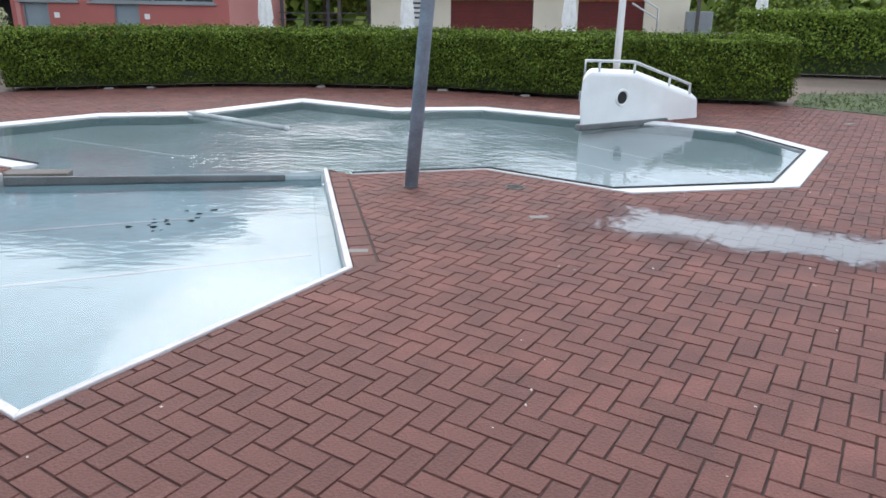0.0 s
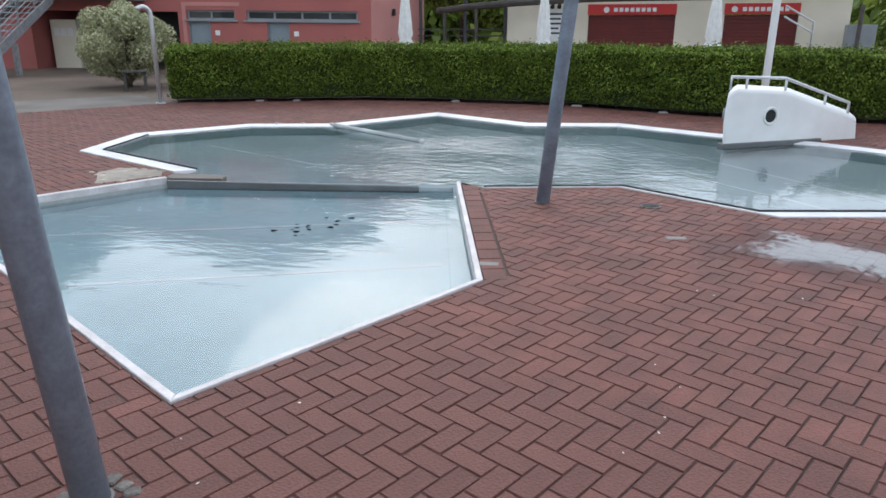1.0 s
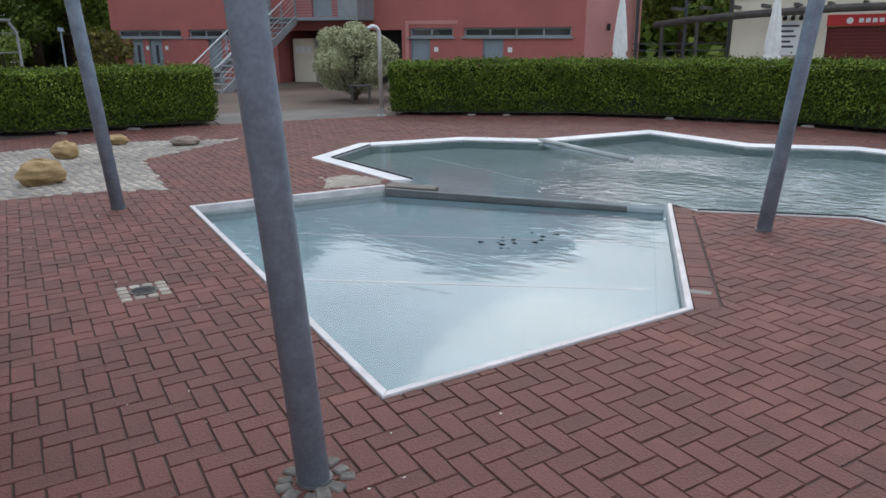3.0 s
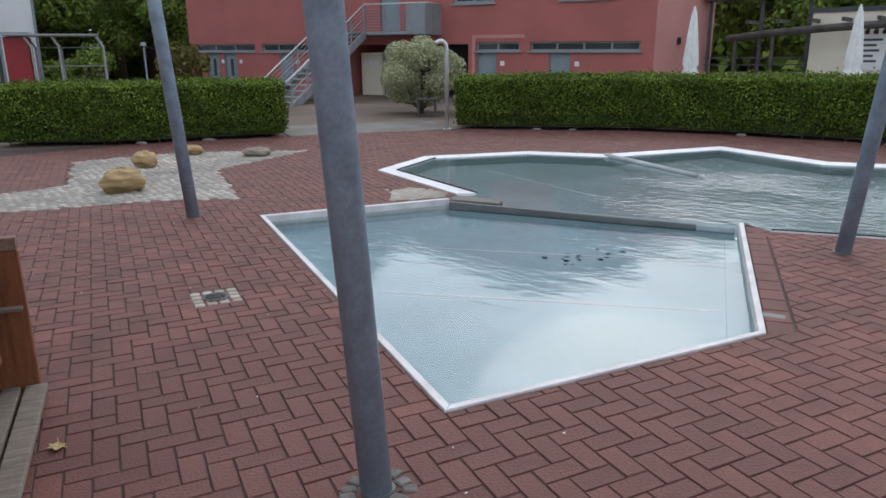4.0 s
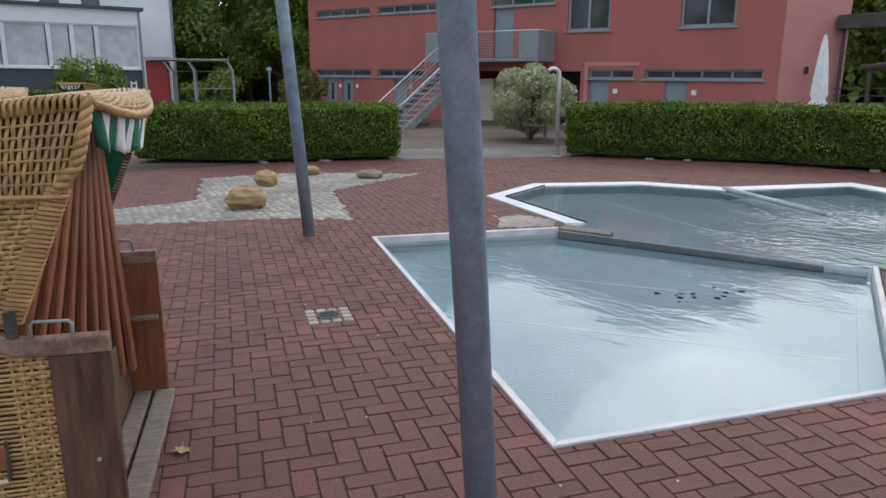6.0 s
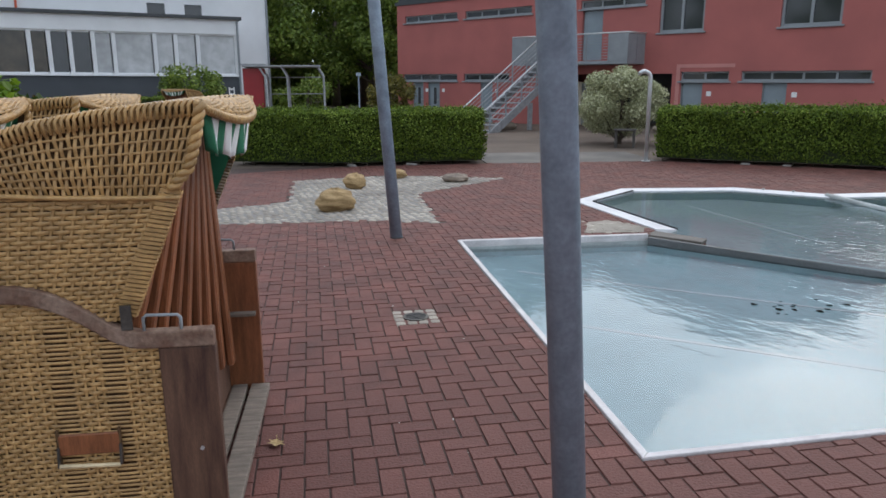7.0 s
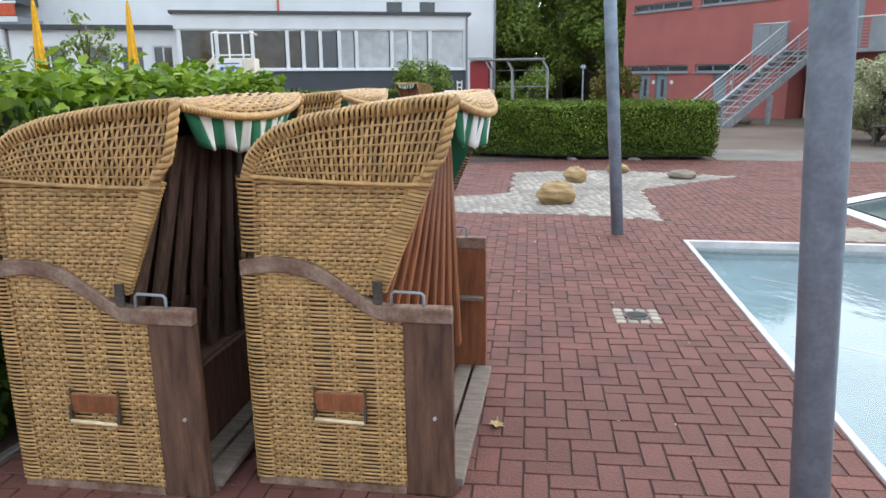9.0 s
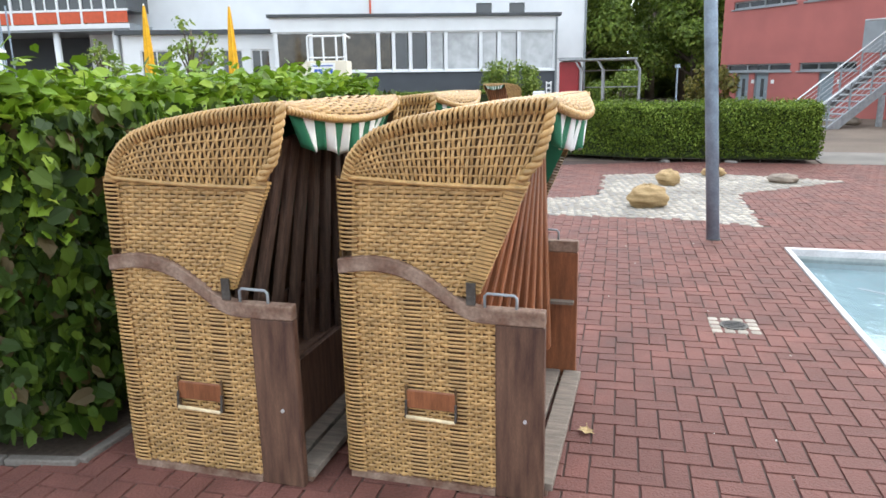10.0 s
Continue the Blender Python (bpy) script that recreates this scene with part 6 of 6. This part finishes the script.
chair = beach_chair("hooded honey wicker beach chair with striped valance and slatted wooden grille")
K_A = pose(-3.178, 0.42, 0, 0, 0, 56.0)
chair.matrix_basis = K_A
c2 = copy_thing(chair, pose(-3.585, -0.435, 0, 0, 0, 56.5))
tagged(c2, "hooded honey wicker beach chair standing close against the tall hedge")
# weathered slats, darkened as well for the shade inside this chair
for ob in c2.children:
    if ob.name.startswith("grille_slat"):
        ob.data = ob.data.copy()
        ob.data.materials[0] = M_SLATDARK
c3 = copy_thing(chair, pose(-4.72, 0.47, 0, 0, 0, 58))
tagged(c3, "hooded honey wicker beach chair standing behind two others by the hedge")
c4 = copy_thing(chair, pose(-26.2, 10.55, 0, 0, 0, -72))
tagged(c4, "hooded wicker beach chair standing alone on the grass beyond the hedge")
box = thing("utility_box", "small white utility box beyond the hedge", "box", pose(-18.64, 8.62, -0.02, 0, 0, 64))
part("box_body", Geo().box((-0.2, -0.1, 0), (0.12, 0.1, 1.32), 0.02), M_WHITE, box)
for x in (0.15, 0.27):
    part("ladder_post", Geo().box((x, -0.02, 0), (x + 0.03, 0.02, 1.58)), M_WHITE, box)
for z in (1.25, 1.38, 1.51):
    part("rung", Geo().box((0.181, -0.02, z), (0.269, 0.02, z + 0.04)), M_WHITE, box)

# kerb stones at the foot of the tall hedge
CORNER = Vector((-3.67, -0.68))
for d, n_ in ((Vector((-0.82, 0.57)), 6), (Vector((-0.38, -0.92)), 6)):
    d = d.normalized()
    for k in range(n_):
        p = CORNER + d * (0.17 + k * 0.338)
        tagged(part("kerb_stone", Geo().box((-0.165, -0.025, -0.05), (0.165, 0.025, 0.022), 0.006), M_APRON, at=pose(p.x, p.y, 0, 0, 0, math.degrees(math.atan2(d.y, d.x)))), "grey concrete kerb stone edging the hedge bed", "kerb", "hedge kerb stones")

# ---------------------------------------------------------------- pieces of the paving
U = Vector((math.cos(radians(58.5)), math.sin(radians(58.5))))
V = Vector((-U.y, U.x))
ORG = Vector((-2.85, 1.45)) - V * 0.1
MOD = 0.1


def clip_half(poly, a, n, off):
    out = []
    for i in range(len(poly)):
        p, q = poly[i - 1], poly[i]
        dp, dq = (p - a).dot(n) - off, (q - a).dot(n) - off
        if (dp >= 0) != (dq >= 0):
            out.append(p.lerp(q, dp / (dp - dq)))
        if dq >= 0:
            out.append(q)
    return out


def area(poly):
    return 0.5 * sum(poly[i - 1].x * poly[i].y - poly[i].x * poly[i - 1].y for i in range(len(poly)))


def slab(g, poly, h, cham=0.0052):
    c = sum(poly, Vector((0, 0))) / len(poly)
    n = len(poly)
    vs = [(p.x, p.y, -0.012) for p in poly]
    for p in poly:
        d = c - p
        q = p + d.normalized() * min(cham * 1.4, d.length * 0.5)
        vs.append((q.x, q.y, h + random.uniform(-0.0012, 0.0012)))
    g.add(vs, [tuple(range(n, 2 * n))] + [(i, (i + 1) % n, n + (i + 1) % n, n + i) for i in range(n)])


def brick_mesh(horizontal):
    g = Geo()
    a, b = (0.2, 0.1) if horizontal else (0.1, 0.2)
    j = 0.0016
    slab(g, [Vector((j, j)), Vector((a - j, j)), Vector((a - j, b - j)), Vector((j, b - j))], 0.0)
    return g.mesh("brick", M_BRICK)


MESH_H, MESH_V = [brick_mesh(True) for _ in range(4)], [brick_mesh(False) for _ in range(4)]
rest = Geo()
single = 0
turn = 58.5
STRIP_A, STRIP_B = Vector(LOWER[2]), Vector(UPPER[0])
for X in range(-190, 190):
    for Y in range(-150, 150):
        k = (X + Y) % 4
        if k not in (0, 2):
            continue
        w, h = (2, 1) if k == 0 else (1, 2)
        c = ORG + U * ((X + w / 2) * MOD) + V * ((Y + h / 2) * MOD)
        if (c - Vector((-1.5, 4.0))).length > 11.5 or not inside(c, PAVED):
            continue
        if inside(c, COBBLE):
            continue
        j = 0.0016
        near = edge_near(c, BASIN)
        free = near[0] > 0.13
        inn = inside(c, BASIN)
        if inn and free:
            continue
        on_strip = (near[1] - STRIP_A).length < 0.01
        if free and not (on_strip and near[0] < 0.30):
            if -3.35 < c.x < 0.4 and 1.35 < c.y < 3.4 and single < 300:
                single += 1
                p = ORG + U * (X * MOD) + V * (Y * MOD)
                part("brick", random.choice(MESH_H if k == 0 else MESH_V), None, pavement, at=pose(p.x, p.y, random.uniform(-0.0015, 0.0015), random.uniform(-0.25, 0.25), random.uniform(-0.25, 0.25), turn))
                continue
            q = [ORG + U * ((X + a) * MOD) + V * ((Y + b) * MOD) for a, b in ((j / MOD, j / MOD), (w - j / MOD, j / MOD), (w - j / MOD, h - j / MOD), (j / MOD, h - j / MOD))]
            slab(rest, q, random.uniform(-0.0015, 0.0015))
        else:
            q = [ORG + U * ((X + a) * MOD) + V * ((Y + b) * MOD) for a, b in ((j / MOD, j / MOD), (w - j / MOD, j / MOD), (w - j / MOD, h - j / MOD), (j / MOD, h - j / MOD))]
            full = q
            q = clip_half(q, near[1], near[2], 0.170 if on_strip else 0.004)
            if len(q) > 2 and area(q) > 0.0006:
                slab(rest, q, random.uniform(-0.0015, 0.0015))
            # the piece of a paver that passes a corner of the rim
            for i in range(len(BASIN)):
                a, b = Vector(BASIN[i - 1]), Vector(BASIN[i])
                d = b - a
                kk = max(0, min(1, (c - a).dot(d) / d.length_squared))
                if (a - near[1]).length < 0.01 or (a + d * kk - c).length > 0.2 or on_strip:
                    continue
                r = clip_half(clip_half(full, near[1], -near[2], -0.004), a, Vector((d.y, -d.x)).normalized(), 0.004)
                if len(r) > 2 and area(r) > 0.0006 and not inside(sum(r, Vector((0, 0))) / len(r), BASIN):
                    slab(rest, r, random.uniform(-0.0015, 0.0015))
# a course laid along the right rim of the lower pool
sd = (STRIP_B - STRIP_A).normalized()
sn = Vector((sd.y, -sd.x))
for k in range(13):
    a = STRIP_A + sd * (0.02 + k * 0.205) + sn * 0.006
    slab(rest, [a + sn * 0.0, a + sn * 0.15, a + sn * 0.15 + sd * 0.2, a + sd * 0.2], random.uniform(-0.002, 0.002))
ob = part("brick_field", rest, M_BRICK, pavement)
ob["kind"] = "stuff"

cob = tagged(fill("cobbled_patch", COBBLE, [], -0.003, M_CONC), "irregular patch of pale cobbles with boulders", "paving", kind="structure")
g = Geo()
xs = np.arange(-11.4, -6.2, 0.125)
for ix, x in enumerate(xs):
    for y in np.arange(2.8, 9.2, 0.105):
        p = Vector((x + random.uniform(-0.02, 0.02), y + random.uniform(-0.02, 0.02) + (ix % 2) * 0.05))
        if not inside(p, COBBLE):
            continue
        a, b, r = random.uniform(0.048, 0.062), random.uniform(0.038, 0.052), random.uniform(0, 6.28)
        h = random.uniform(0.003, 0.007)
        ring = [(p.x + a * math.cos(t + r * 0.1), p.y + b * math.sin(t + r * 0.1)) for t in np.linspace(0, 2 * math.pi, 9)[:-1]]
        g.add([(*q, -0.008) for q in ring] + [(p.x + (q[0] - p.x) * 0.7, p.y + (q[1] - p.y) * 0.7, h) for q in ring], [tuple(range(8, 16))] + [(i, (i + 1) % 8, 8 + (i + 1) % 8, 8 + i) for i in range(8)])
cs = part("cobbles", g, M_STONE, cob)
cs["kind"] = "stuff"

# small cobbled wedge between the two rims
g = Geo()
g.prism([(-4.64, 6.72), (-4.78, 6.96), (-5.3, 7.02), (-5.4, 6.75), (-5.05, 6.25)], -0.02, 0.0025)
WEDGE = [(-4.62, 6.72), (-4.78, 6.98), (-5.35, 7.05), (-5.5, 6.75), (-5.05, 6.2)]
for i in range(90):
    p = Vector((random.uniform(-5.5, -4.6), random.uniform(6.1, 7.1)))
    if inside(p, WEDGE):
        a, h = random.uniform(0.03, 0.05), random.uniform(0.003, 0.007)
        ring = [(p.x + a * math.cos(t), p.y + a * 0.8 * math.sin(t)) for t in np.linspace(0, 2 * math.pi, 9)[:-1]]
        g.add([(*q, -0.01) for q in ring] + [(p.x + (q[0] - p.x) * 0.7, p.y + (q[1] - p.y) * 0.7, h) for q in ring], [tuple(range(8, 16))] + [(i2, (i2 + 1) % 8, 8 + (i2 + 1) % 8, 8 + i2) for i2 in range(8)])
wd = tagged(part("cobbled_wedge", g, M_STONE), "small wedge of loose pale cobbles between the pools", "paving", kind="stuff")
